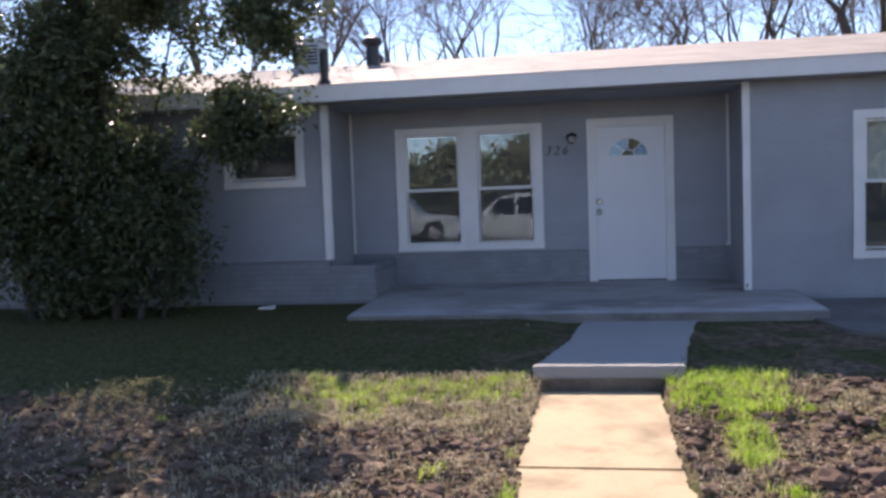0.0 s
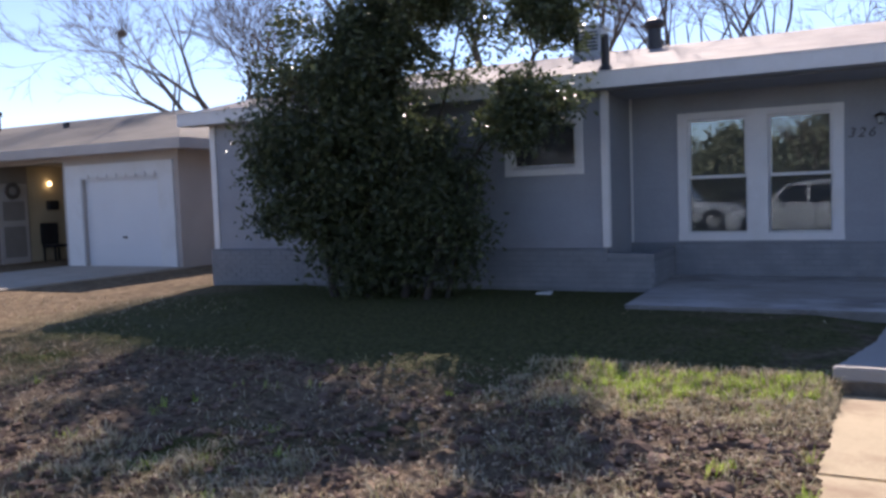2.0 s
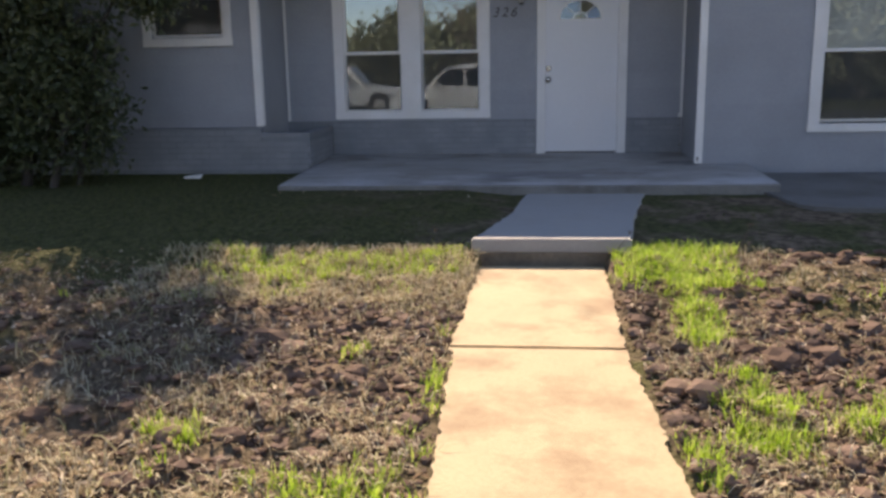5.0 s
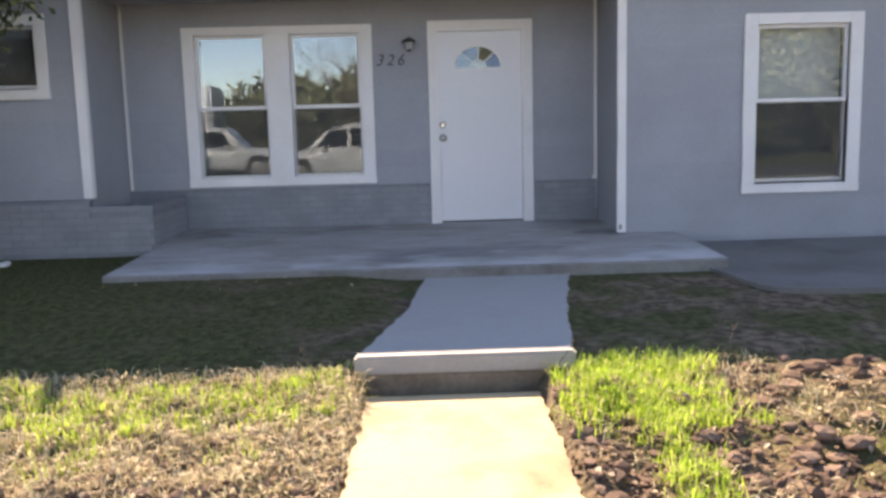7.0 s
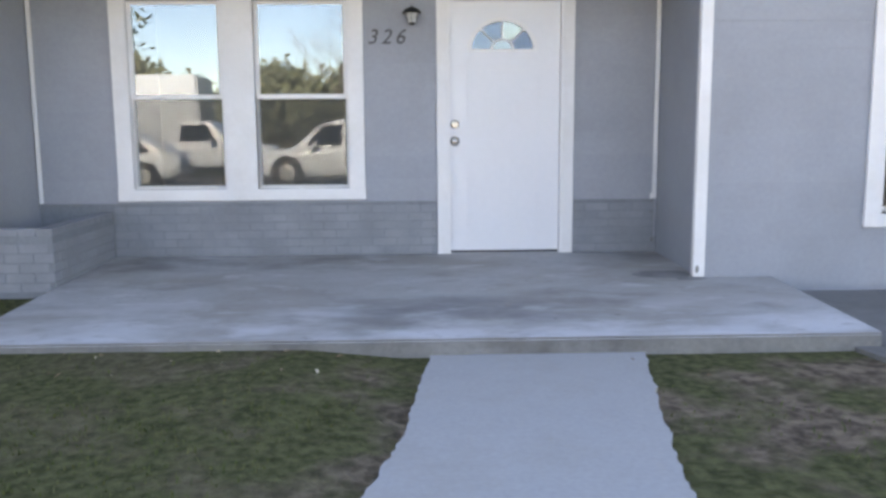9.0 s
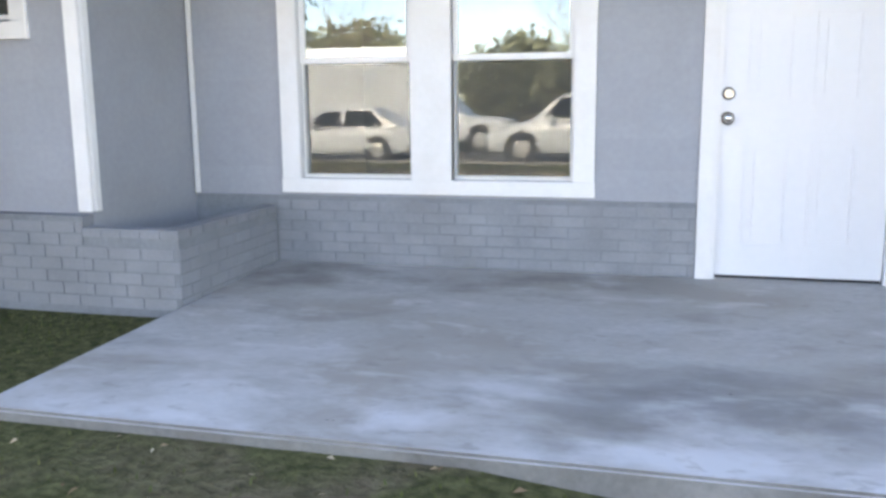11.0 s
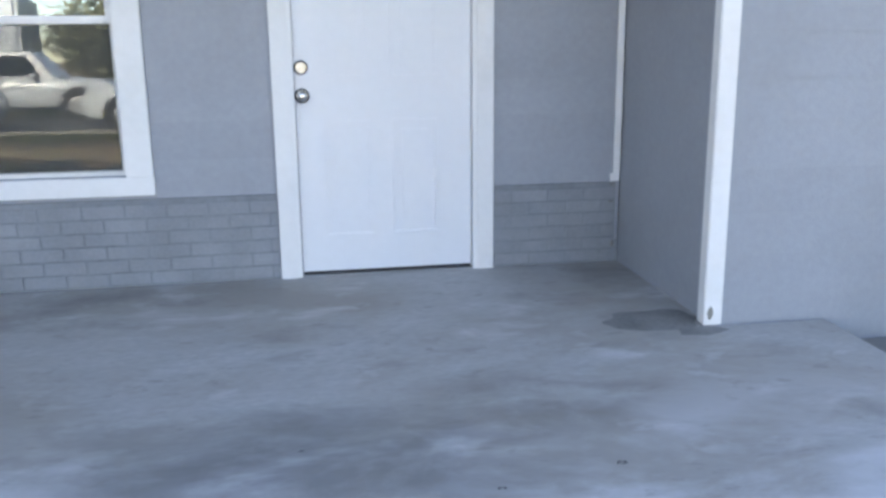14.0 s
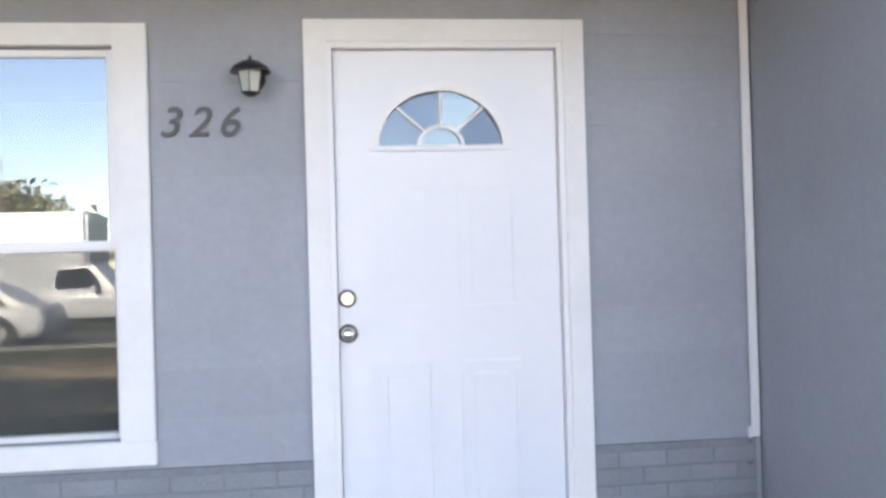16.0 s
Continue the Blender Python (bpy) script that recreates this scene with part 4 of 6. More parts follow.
tagged(part("scuff_trim", bm, M_KERB), "grey scuff at the foot of the corner board", "scuff", kind="structure")
# stain by the corner board and specks on the slab
def blot(x, y, rx, ry, seed):
    bm = bmesh.new()
    m = 40
    c = bm.verts.new((x, y, 0.024 * y + 0.0015))
    ring = []
    for i in range(m):
        t = 2 * math.pi * i / m
        k = 1 + 0.45 * noise.noise(Vector((math.cos(t) * 1.6, math.sin(t) * 1.6, seed)))
        px, py = x + rx * k * math.cos(t), y + ry * k * math.sin(t)
        ring.append(bm.verts.new((px, py, 0.024 * py + 0.0025)))
    for i in range(m):
        bm.faces.new((c, ring[i], ring[(i + 1) % m]))
    return bm


st = tagged(part("stain", blot(1.08, -1.0, 0.22, 0.14, 1), M_STAIN), "dark spilled stain on the porch slab", "stain", kind="structure")
part("stain_edge", blot(1.22, -1.17, 0.12, 0.05, 5), M_STAIN, st)
for k, (x, y, r) in enumerate(((0.06, -2.28, 0.014), (0.45, -2.2, 0.018), (0.30, -2.42, 0.010), (-1.9, -2.52, 0.016), (-0.75, -2.55, 0.013), (-0.5, -1.95, 0.009))):
    part("speck", blot(x, y, r, r * 0.5, 20 + k), M_BLACK, st)
# ---- plants ----
class Tubes:
    def __init__(self):
        self.v, self.f = [], []

    def add(self, p, q, r0, r1, sides):
        ax = (q - p)
        if ax.length < 1e-5:
            return
        u = ax.orthogonal().normalized(); w = ax.normalized().cross(u)
        k = len(self.v)
        for c, r in ((p, r0), (q, r1)):
            for i in range(sides):
                t = 2 * math.pi * i / sides
                self.v.append(c + (u * math.cos(t) + w * math.sin(t)) * r)
        for i in range(sides):
            j = (i + 1) % sides
            self.f.append((k + i, k + j, k + sides + j, k + sides + i))

    def make(self, name, material, parent):
        me = bpy.data.meshes.new(name)
        me.from_pydata([tuple(v) for v in self.v], [], self.f)
        me.materials.append(material)
        me.polygons.foreach_set("use_smooth", [True] * len(me.polygons))
        ob = new(name, me)
        ob.parent = parent
        return ob


def bare_tree(at, height, seed, spread=0.55, label="tall leafless tree with fine spreading twigs", trunk_r=0.16, depth=7, balls=0):
    rnd = random.Random(seed)
    t = tagged(empty("bare_tree", at), label, "tree", group="leafless trees")
    wood, twigs = Tubes(), Tubes()
    tips = []

    def grow(p, d, length, r, lev):
        segs = 3 if lev < 4 else 2
        for s in range(segs):
            d2 = (d + Vector((rnd.uniform(-1, 1), rnd.uniform(-1, 1), rnd.uniform(-.4, .7))) * 0.16).normalized()
            q = p + d2 * (length / segs)
            r2 = r * (0.88 if s < segs - 1 else 0.75)
            (wood if r > 0.025 else twigs).add(p, q, r, r2, 7 if r > 0.05 else (5 if r > 0.02 else 3))
            if lev >= 2 and s < segs - 1 and rnd.random() < 0.8 and lev < depth:
                side = (d2 + Vector((rnd.uniform(-1, 1), rnd.uniform(-1, 1), rnd.uniform(-.3, .6))) * 0.9).normalized()
                grow(q, side, length * 0.62, max(0.007, r2 * 0.55), lev + 2)
            p, d, r = q, d2, r2
        if lev >= depth:
            tips.append(p)
            return
        for k in range(rnd.choice((2, 3, 3)) if lev < 3 else 2):
            ang = rnd.uniform(0, 2 * math.pi)
            o = d.orthogonal().normalized()
            o = Matrix.Rotation(ang, 3, d) @ o
            nd = (d + o * spread * rnd.uniform(0.6, 1.35) + Vector((0, 0, 0.10))).normalized()
            grow(p, nd, length * rnd.uniform(0.66, 0.88), max(0.008, r * rnd.uniform(0.6, 0.8)), lev + 1)

    grow(Vector((0, 0, -0.3)), Vector((rnd.uniform(-.08, .08), rnd.uniform(-.08, .08), 1)), height * 0.22, trunk_r, 0)
    wood.make("trunk", M_BARK, t)
    twigs.make("crown", M_TWIG, t)
    for k in range(balls):
        c = tips[rnd.randrange(len(tips))]
        bm = bmesh.new()
        bmesh.ops.create_icosphere(bm, subdivisions=2, radius=0.16)
        for v in bm.verts:
            v.co = v.co * (1 + 0.5 * noise.noise(v.co * 14)) + c
        part("leaf_clump", bm, M_BARK, t, "dark clump of old leaves")
    return t


def leaf_cloud(centres, per, size, rnd, droop=0.3, jitter=0.12):
    """Small folded leaves scattered in clusters."""
    v, f = [], []
    for c in centres:
        for _ in range(per):
            p = c + Vector((rnd.gauss(0, jitter), rnd.gauss(0, jitter), rnd.gauss(0, jitter)))
            d = Vector((rnd.uniform(-1, 1), rnd.uniform(-1, 1), rnd.uniform(-1, 0.7) - droop * 0.3)).normalized()
            s = d.orthogonal().normalized()
            s = Matrix.Rotation(rnd.uniform(0, 6.28), 3, d) @ s
            up = d.cross(s)
            L = size * rnd.uniform(0.6, 1.35); W = L * 0.23
            k = len(v)
            v += [p, p + d * L * 0.5 + s * W + up * W * 0.4, p + d * L, p + d * L * 0.5 - s * W + up * W * 0.4]
            f += [(k, k + 1, k + 2), (k, k + 2, k + 3)]
    return v, f


def crown_mesh(name, v, f, material, parent):
    me = bpy.data.meshes.new(name)
    me.from_pydata([tuple(x) for x in v], [], f)
    me.materials.append(material)
    ob = new(name, me)
    ob.parent = parent
    return ob


def evergreen(name, at, lobes, stems, clusters, per, size, seed, label, material=None, category="shrub", jitter=0.105, group=""):
    rnd = random.Random(seed)
    t = tagged(empty(name, at), label, category, group)
    cs = []
    total = sum(l[6] * (l[3] * l[4] + l[3] * l[5]) for l in lobes)
    wood = Tubes()
    for x, y, z, rx, ry, rz, dens in lobes:
        n = int(clusters * dens * (rx * ry + rx * rz) / total)
        for i in range(n):
            d = Vector((rnd.gauss(0, 1), rnd.gauss(0, 1), rnd.gauss(0, 1))).normalized()
            r = rnd.uniform(0.25, 1.0) ** 0.5 * (1 + 0.45 * noise.noise(Vector((d.x * 2 + x, d.y * 2, d.z * 2 + seed))) + 0.2 * noise.noise(Vector((d.x * 5 + x, d.y * 5, d.z * 5 + seed))))
            c = Vector((x + d.x * rx * r, y + d.y * ry * r, z + d.z * rz * r))
            if noise.noise(c * 1.7) < -0.28 and dens < 1:
                continue
            if noise.noise(c * 2.4) < (-0.2 if category == "shrub" else -0.36):
                continue
            if category == "shrub" and c.z > 2.3 and noise.noise(Vector((c.x * 1.9, c.y * 0.4, c.z * 1.9 + 4))) < -0.11:
                continue
            cs.append(c)
            if rnd.random() < 0.35:
                wood.add(Vector((x, y, z)) + (c - Vector((x, y, z))) * 0.3, c, 0.012, 0.004, 4)
    v, f = leaf_cloud(cs, per, size, rnd, jitter=jitter)
    crown_mesh("crown", v, f, material or M_LEAF, t)
    bark = M_DARKBARK if category == "shrub" else M_BARK
    tagged(wood.make("branchwork", bark, t), kind="stuff")
    for pts in stems:
        trunk = Tubes()
        for (p, r0), (q, r1) in zip(pts, pts[1:]):
            trunk.add(Vector(p), Vector(q), r0, r1, 8)
        trunk.make("trunk", bark, t)
    return t


BX, BY = -6.45, -2.35
lobes = [(-1.05, 0, 1.5, 0.92, 0.8, 0.85, 1.25), (-0.95, 0, 2.45, 0.98, 0.85, 0.9, 1.2), (-0.65, 0.05, 3.35, 0.95, 0.95, 0.8, 1.15), (-0.05, 0.1, 3.9, 0.95, 1.0, 0.5, 1.2), (0.7, 0.1, 4.0, 0.55, 0.9, 0.36, 1.0),
         (-0.05, 0, 1.95, 0.8, 0.7, 1.0, 1.2), (0.1, 0, 3.0, 0.6, 0.75, 0.7, 1.0), (0.6, 0.1, 0.95, 0.72, 0.55, 0.85, 1.1), (-0.35, 0.05, 0.55, 0.8, 0.55, 0.5, 1.0), (0.75, 0.15, 1.75, 0.45, 0.5, 0.5, 0.6),
         (1.7, 0.0, 2.2, 0.42, 0.4, 0.34, 1.1), (2.15, 0.05, 2.42, 0.42, 0.45, 0.4, 1.1), (1.55, 0.05, 2.7, 0.45, 0.4, 0.26, 0.7), (2.2, 0.1, 3.1, 0.45, 0.6, 0.45, 0.95), (2.3, 0.1, 3.6, 0.5, 0.7, 0.45, 1.1), (1.1, 0.05, 2.85, 0.45, 0.4, 0.28, 0.28), (1.35, 0.1, 3.35, 0.5, 0.5, 0.3, 0.25)]
stems = [[((-0.9, 0, -0.1), 0.07), ((-1.05, 0.05, 0.9), 0.055), ((-1.2, 0, 2.4), 0.035), ((-0.9, 0.1, 3.6), 0.015)], [((-0.4, 0.1, -0.1), 0.08), ((-0.3, 0, 1.2), 0.06), ((-0.1, 0.05, 3.2), 0.035), ((0.2, 0.1, 4.6), 0.012)],
         [((0.1, 0.1, -0.1), 0.06), ((0.35, 0.1, 1.0), 0.045), ((0.55, 0.15, 1.9), 0.026), ((0.9, 0.05, 2.7), 0.018), ((1.15, 0.1, 3.8), 0.008)], [((0.5, -0.05, -0.1), 0.05), ((0.7, 0.1, 0.8), 0.034), ((0.95, 0.2, 1.5), 0.022), ((1.45, 0.15, 2.15), 0.015), ((2.0, 0.1, 2.8), 0.012), ((2.25, 0.1, 3.9), 0.006)], [((0.7, 0.15, -0.1), 0.035), ((0.92, 0.15, 0.8), 0.024), ((1.1, 0.1, 1.5), 0.008)]]
evergreen("evergreen_shrub", (BX, BY, ground_z(BX, BY)), lobes, stems, 4700, 30, 0.088, 5, "tall dark evergreen shrub with glossy leaves before the wall")

for k, (x, y, h, s, r, sp) in enumerate(((-19.2, 10.5, 13.5, 3, 0.42, 0.62), (-17.0, 11.5, 12.5, 31, 0.3, 0.6), (-12.5, 8.5, 15.5, 4, 0.36, 0.55), (-11.8, 13, 17, 15, 0.3, 0.55), (-8.2, 12, 10.5, 6, 0.22, 0.55), (-5.0, 13, 10.5, 7, 0.18, 0.55),
                                         (-2.4, 15, 11, 8, 0.18, 0.6), (0.8, 15, 11, 9, 0.17, 0.6), (4.0, 14, 10.5, 10, 0.18, 0.6), (6.6, 12.5, 12, 12, 0.34, 0.6), (9.5, 14, 11, 14, 0.2, 0.55), (5.4, 13.2, 10.5, 51, 0.2, 0.6), (8.2, 13.0, 11, 52, 0.2, 0.6), (2.4, 13.5, 10, 53, 0.17, 0.6), (2.4, 19, 12, 22, 0.18, 0.6), (-6.6, 19, 12, 23, 0.18, 0.6))):
    bare_tree((x, y, ground_z(x, y)), h * (1.3 if k > 3 else 1), s, sp, trunk_r=r * (1.4 if k > 3 else 1), depth=8 if k < 3 else 7, balls=5 if k == 0 else 0)
# woods on the horizon behind the neighbouring houses
for k, (x, y, w, h) in enumerate(((-75, 42, 16, 7.5), (-58, 46, 14, 6.5), (-44, 48, 13, 6.5), (-30, 50, 14, 7))):
    evergreen("distant_tree", (x, y, -0.5), [(0, 0, h * 0.5, w * 0.55, 3, h * 0.5, 1.0)], [[((0, 0, 0), 0.4), ((0, 0, h * 0.6), 0.1)]], 260, 10, 0.7, 30 + k, "far brown-green tree on the horizon", M_FARLEAF, "tree", 0.5, "distant trees")


# ---- neighbouring house ----
def neighbour():
    h = tagged(empty("neighbour_house", (-20, 1.78, -0.3)), "low pale stucco neighbour house with a white garage door", "house")
    ox, oy, oz = 20, -1.78, 0.3
    def P(name, bs, m, parent=None, label="", bevel=0.0):
        return part(name, boxes(*[(a + ox, b + oy, c + oz, d + ox, e + oy, f + oz) for a, b, c, d, e, f in bs], bevel=bevel), m, parent or h, label)
    Y = 1.78
    holes = [(-17.2, -14.77, -0.4, 1.92), (-20.75, -17.85, -0.4, 2.3), (-24.15, -22.1, 0.5, 2.14), (-29.1, -27.2, 0.5, 2.14)]
    for w in [(a, Y, lo, b, Y + 0.2, hi) for a, b, lo, hi in cells(-36, -14.2, -0.5, 2.55, holes)] + [(-14.4, Y + 0.2, -0.5, -14.2, 9.8, 2.55), (-36, Y + 0.2, -0.5, -35.8, 9.8, 2.55), (-36, 9.8, -0.5, -14.2, 10, 2.55)]:
        P("wall", [w], M_NWALL)
    # recess surfaces use the darkened paint in place of deep shade
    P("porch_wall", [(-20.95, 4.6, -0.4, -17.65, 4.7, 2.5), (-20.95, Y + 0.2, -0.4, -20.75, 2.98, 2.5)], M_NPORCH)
    P("porch_side_wall", [(-20.95, 2.98, -0.4, -20.75, 4.6, 2.5)], M_NYELLOW, label="cream painted porch side wall with lamplight in its colour")
    P("porch_side_wall", [(-17.85, Y + 0.2, -0.4, -17.7, 4.6, 2.5)], M_NYELLOW, label="cream painted porch side wall with lamplight in its colour")
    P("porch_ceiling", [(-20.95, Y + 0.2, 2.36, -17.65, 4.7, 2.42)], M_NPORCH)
    P("porch_floor", [(-20.75, Y - 0.6, -0.4, -17.85, 4.6, -0.2)], M_DRIVE)
    dr = P("porch_door", [(-20.745, 2.1, -0.18, -20.70, 2.92, 1.9)], M_NWALL, label="closed beige porch door", bevel=0.006)
    P("door_panel", [(-20.70, 2.2, 0.0, -20.69, 2.82, 0.8), (-20.70, 2.2, 0.95, -20.69, 2.82, 1.45)], M_NPORCH, dr, bevel=0.004)
    bm = bmesh.new()
    for k in range(14):
        t0, t1 = 2 * math.pi * k / 14, 2 * math.pi * (k + 1) / 14
        cyl(bm, (-20.67 + ox, 2.48 + 0.17 * math.cos(t0) + oy, 1.72 + 0.17 * math.sin(t0) + oz), (-20.67 + ox, 2.48 + 0.17 * math.cos(t1) + oy, 1.72 + 0.17 * math.sin(t1) + oz), 0.06, seg=6)
    part("wreath", bm, M_BARK, dr, "dark round wreath")
    P("letter_box", [(-20.75, 3.5, 1.2, -20.62, 3.82, 1.45)], M_DARKMETAL, label="dark letter box", bevel=0.02)
    ch = P("porch_seat", [(-20.7, 3.25, 0.2, -20.2, 3.8, 0.27)], M_DARKMETAL, label="dark porch chair", bevel=0.02)
    P("backrest", [(-20.73, 3.25, 0.27, -20.68, 3.8, 0.85)], M_DARKMETAL, ch, bevel=0.02)
    for lx in (-20.68, -20.25):
        for ly in (3.28, 3.73):
            P("leg", [(lx, ly, -0.2, lx + 0.04, ly + 0.04, 0.2)], M_DARKMETAL, ch)
    P("wainscot", [(-36, Y - 0.06, -0.5, -20.76, Y, 0.32)], M_NSTONE, label="dark stone wainscot")
    g = P("garage_door", [(-17.2, Y + 0.121, -0.2, -14.77, Y + 0.14, 1.918)], M_DOOR, label="white sectional garage door")
    for k in range(4):
        P("door_section", [(-17.195, Y + 0.08, -0.2 + 0.53 * k, -14.775, Y + 0.12, 0.326 + 0.53 * k)], M_DOOR, g, bevel=0.006)
    P("garage_handle", [(-16.04, Y + 0.05, 0.5, -15.92, Y + 0.08, 0.54)], M_DARKMETAL, g)
    P("garage_trim", [(-17.72, Y - 0.05, -0.3, -17.2, Y, 2.2), (-14.77, Y - 0.05, -0.3, -14.32, Y, 2.2), (-17.2, Y - 0.05, 1.92, -14.77, Y, 2.2)], M_TRIM)
    P("scallop_trim", [(-17.15 + 0.3 * k, Y - 0.07, 1.86, -16.92 + 0.3 * k, Y - 0.05, 1.98) for k in range(8)], M_TRIM)
    for x0, x1 in ((-24.15, -22.1), (-29.1, -27.2)):
        w = P("window", [(x0 - 0.14, Y - 0.04, 0.38, x0, Y, 2.28), (x1, Y - 0.04, 0.38, x1 + 0.14, Y, 2.28), (x0, Y - 0.04, 2.14, x1, Y, 2.28), (x0, Y - 0.06, 0.38, x1, Y, 0.5)], M_TRIM)
        P("pane", [(x0, Y + 0.1, 0.5, x1, Y + 0.11, 2.14)], M_CARGLASS, w)
        bm = bmesh.new()
        cols = [[bm.verts.new((x0 + 0.31 * (x1 - x0) + 0.06 * k + ox, Y + 0.075 + 0.012 * (k % 2) + dy + oy, z + oz)) for dy, z in ((0, 0.51), (0, 1.75), (0.008, 1.75), (0.008, 0.51))] for k in range(15)]
        for p, q in zip(cols, cols[1:]):
            for k in range(4):
                bm.faces.new((p[k], q[k], q[(k + 1) % 4], p[(k + 1) % 4]))
        part("curtain", bm, M_CURTAIN, w, "pale gathered curtain")
        P("valance", [(x0, Y + 0.07, 1.72, x1, Y + 0.095, 2.14)], M_CURTAIN, w)
    # hip-ended low roof
    bm = bmesh.new()
    X0, X1, Y0, Y1, ZE, ZR = -36.6, -13.5, 1.15, 10.6, 2.58, 3.85
    pts = [(X0, Y0, ZE), (X1, Y0, ZE), (X1, Y1, ZE), (X0, Y1, ZE), (X0 + 4.5, 5.9, ZR), (X1 - 4.5, 5.9, ZR)]
    v = [bm.verts.new((x + ox, y + oy, z + oz)) for x, y, z in pts]
    for f in ((0, 1, 5, 4), (1, 2, 5), (2, 3, 4, 5), (3, 0, 4), (3, 2, 1, 0)):
        bm.faces.new([v[i] for i in f])
    rf = part("roof", bm, M_NROOF, h, "weathered grey-brown shingle roof")
    P("fascia", [(X0, Y0 - 0.02, 2.38, X1, Y0, 2.6), (X1, Y0 - 0.02, 2.38, X1 + 0.02, Y1, 2.6)], M_NWALL)
    P("soffit", [(X0, Y0, 2.42, X1, Y, 2.44), (-14.2, Y, 2.42, X1, Y1, 2.44)], M_NWALL)
    bm = bmesh.new(); cyl(bm, (-25.0 + ox, 5.2 + oy, 3.6 + oz), (-25.0 + ox, 5.2 + oy, 4.15 + oz), 0.12); cyl(bm, (-25.0 + ox, 5.2 + oy, 4.12 + oz), (-25.0 + ox, 5.2 + oy, 4.25 + oz), 0.18); part("flue", bm, M_DARKMETAL, rf)
    bm = bmesh.new(); cyl(bm, (-21.0 + ox, 4.5 + oy, 3.4 + oz), (-21.0 + ox, 4.5 + oy, 3.62 + oz), 0.09); part("vent", bm, M_DARKMETAL, rf)
    m = bpy.data.materials.new("warm_lamp_glow"); m.use_nodes = True
    b = m.node_tree.nodes["Principled BSDF"]; b.inputs["Emission Color"].default_value = (1, 0.75, 0.4, 1); b.inputs["Emission Strength"].default_value = 6
    bm = bmesh.new(); bmesh.ops.create_uvsphere(bm, u_segments=12, v_segments=8, radius=0.05, matrix=Matrix.Translation((-20.68 + ox, 3.6 + oy, 1.9 + oz))); part("porch_lamp", bm, m, h, "glowing warm porch lamp")
    # meter box on the side wall
    P("meter_box", [(-14.2, 3.0, 0.3, -14.05, 3.35, 0.95)], M_DARKMETAL, label="dark electric meter box")
    bm = bmesh.new(); cyl(bm, (-14.13 + ox, 3.17 + oy, -0.4 + oz), (-14.13 + ox, 3.17 + oy, 0.3 + oz), 0.05); part("conduit", bm, M_DARKMETAL, h)


neighbour()
lp = bpy.data.lights.new("porch_lamp_light", 'POINT'); lp.energy = 0.35; lp.color = (1, 0.75, 0.42); lp.shadow_soft_size = 0.1
new("porch_lamp_light", lp).location = (-20.4, 3.6, 1.9)


def metal_house():
    h = tagged(empty("metal_roof_house", (-46, 9, -0.4)), "distant house with a white standing-seam metal roof", "house")
    part("wall", boxes((-5, -6, 0, 5, 6, 4.9)), M_NWALL, h)
    bm = bmesh.new()
    for s in (1, -1):
        v = [bm.verts.new(c) for c in ((0, -6.6, 7.1), (0, 6.6, 7.1), (s * 5.4, 6.6, 4.6), (s * 5.4, -6.6, 4.6))]
        bm.faces.new(v)
    for y in (-6.0, 6.0):
        bm.faces.new([bm.verts.new(c) for c in ((-5, y, 4.9), (5, y, 4.9), (0, y, 7.0))])
    r = part("roof", bm, M_METALROOF, h, "white metal roof with raised seams")
    for k in range(23):
        y = -6.5 + 0.59 * k
        bm = bmesh.new()
        cyl(bm, (0, y, 7.12), (5.4, y, 4.62), 0.045, seg=4)
        part("seam", bm, M_METALROOF, r)


metal_house()
pole = tagged(empty("utility_pole", (-52.3, 20, -0.4)), "dark utility pole with a short lamp arm", "utility pole")
bm = bmesh.new(); cyl(bm, (0, 0, 0), (0, 0, 9.6), 0.2, 0.14, 10); part("pole", bm, M_DARKMETAL, pole)
bm = bmesh.new(); cyl(bm, (0, 0, 9.1), (0.7, 0, 9.3), 0.07, seg=6); part("arm", bm, M_DARKMETAL, pole)
part("lamp_head", boxes((0.6, -0.2, 9.2, 1.1, 0.2, 9.38), bevel=0.05), M_DARKMETAL, pole)
# ---- street behind the walk: parked vehicles and trees, seen in the window glass ----
def loft(bm, rings):
    prev = None
    for r in rings:
        q = [bm.verts.new(c) for c in r]
        if prev:
            for k in range(len(q)):
                bm.faces.new((prev[k], prev[(k + 1) % len(q)], q[(k + 1) % len(q)], q[k]))
        else:
            bm.faces.new(q[::-1])
        prev = q
    bm.faces.new(prev)
    bmesh.ops.recalc_face_normals(bm, faces=bm.faces)


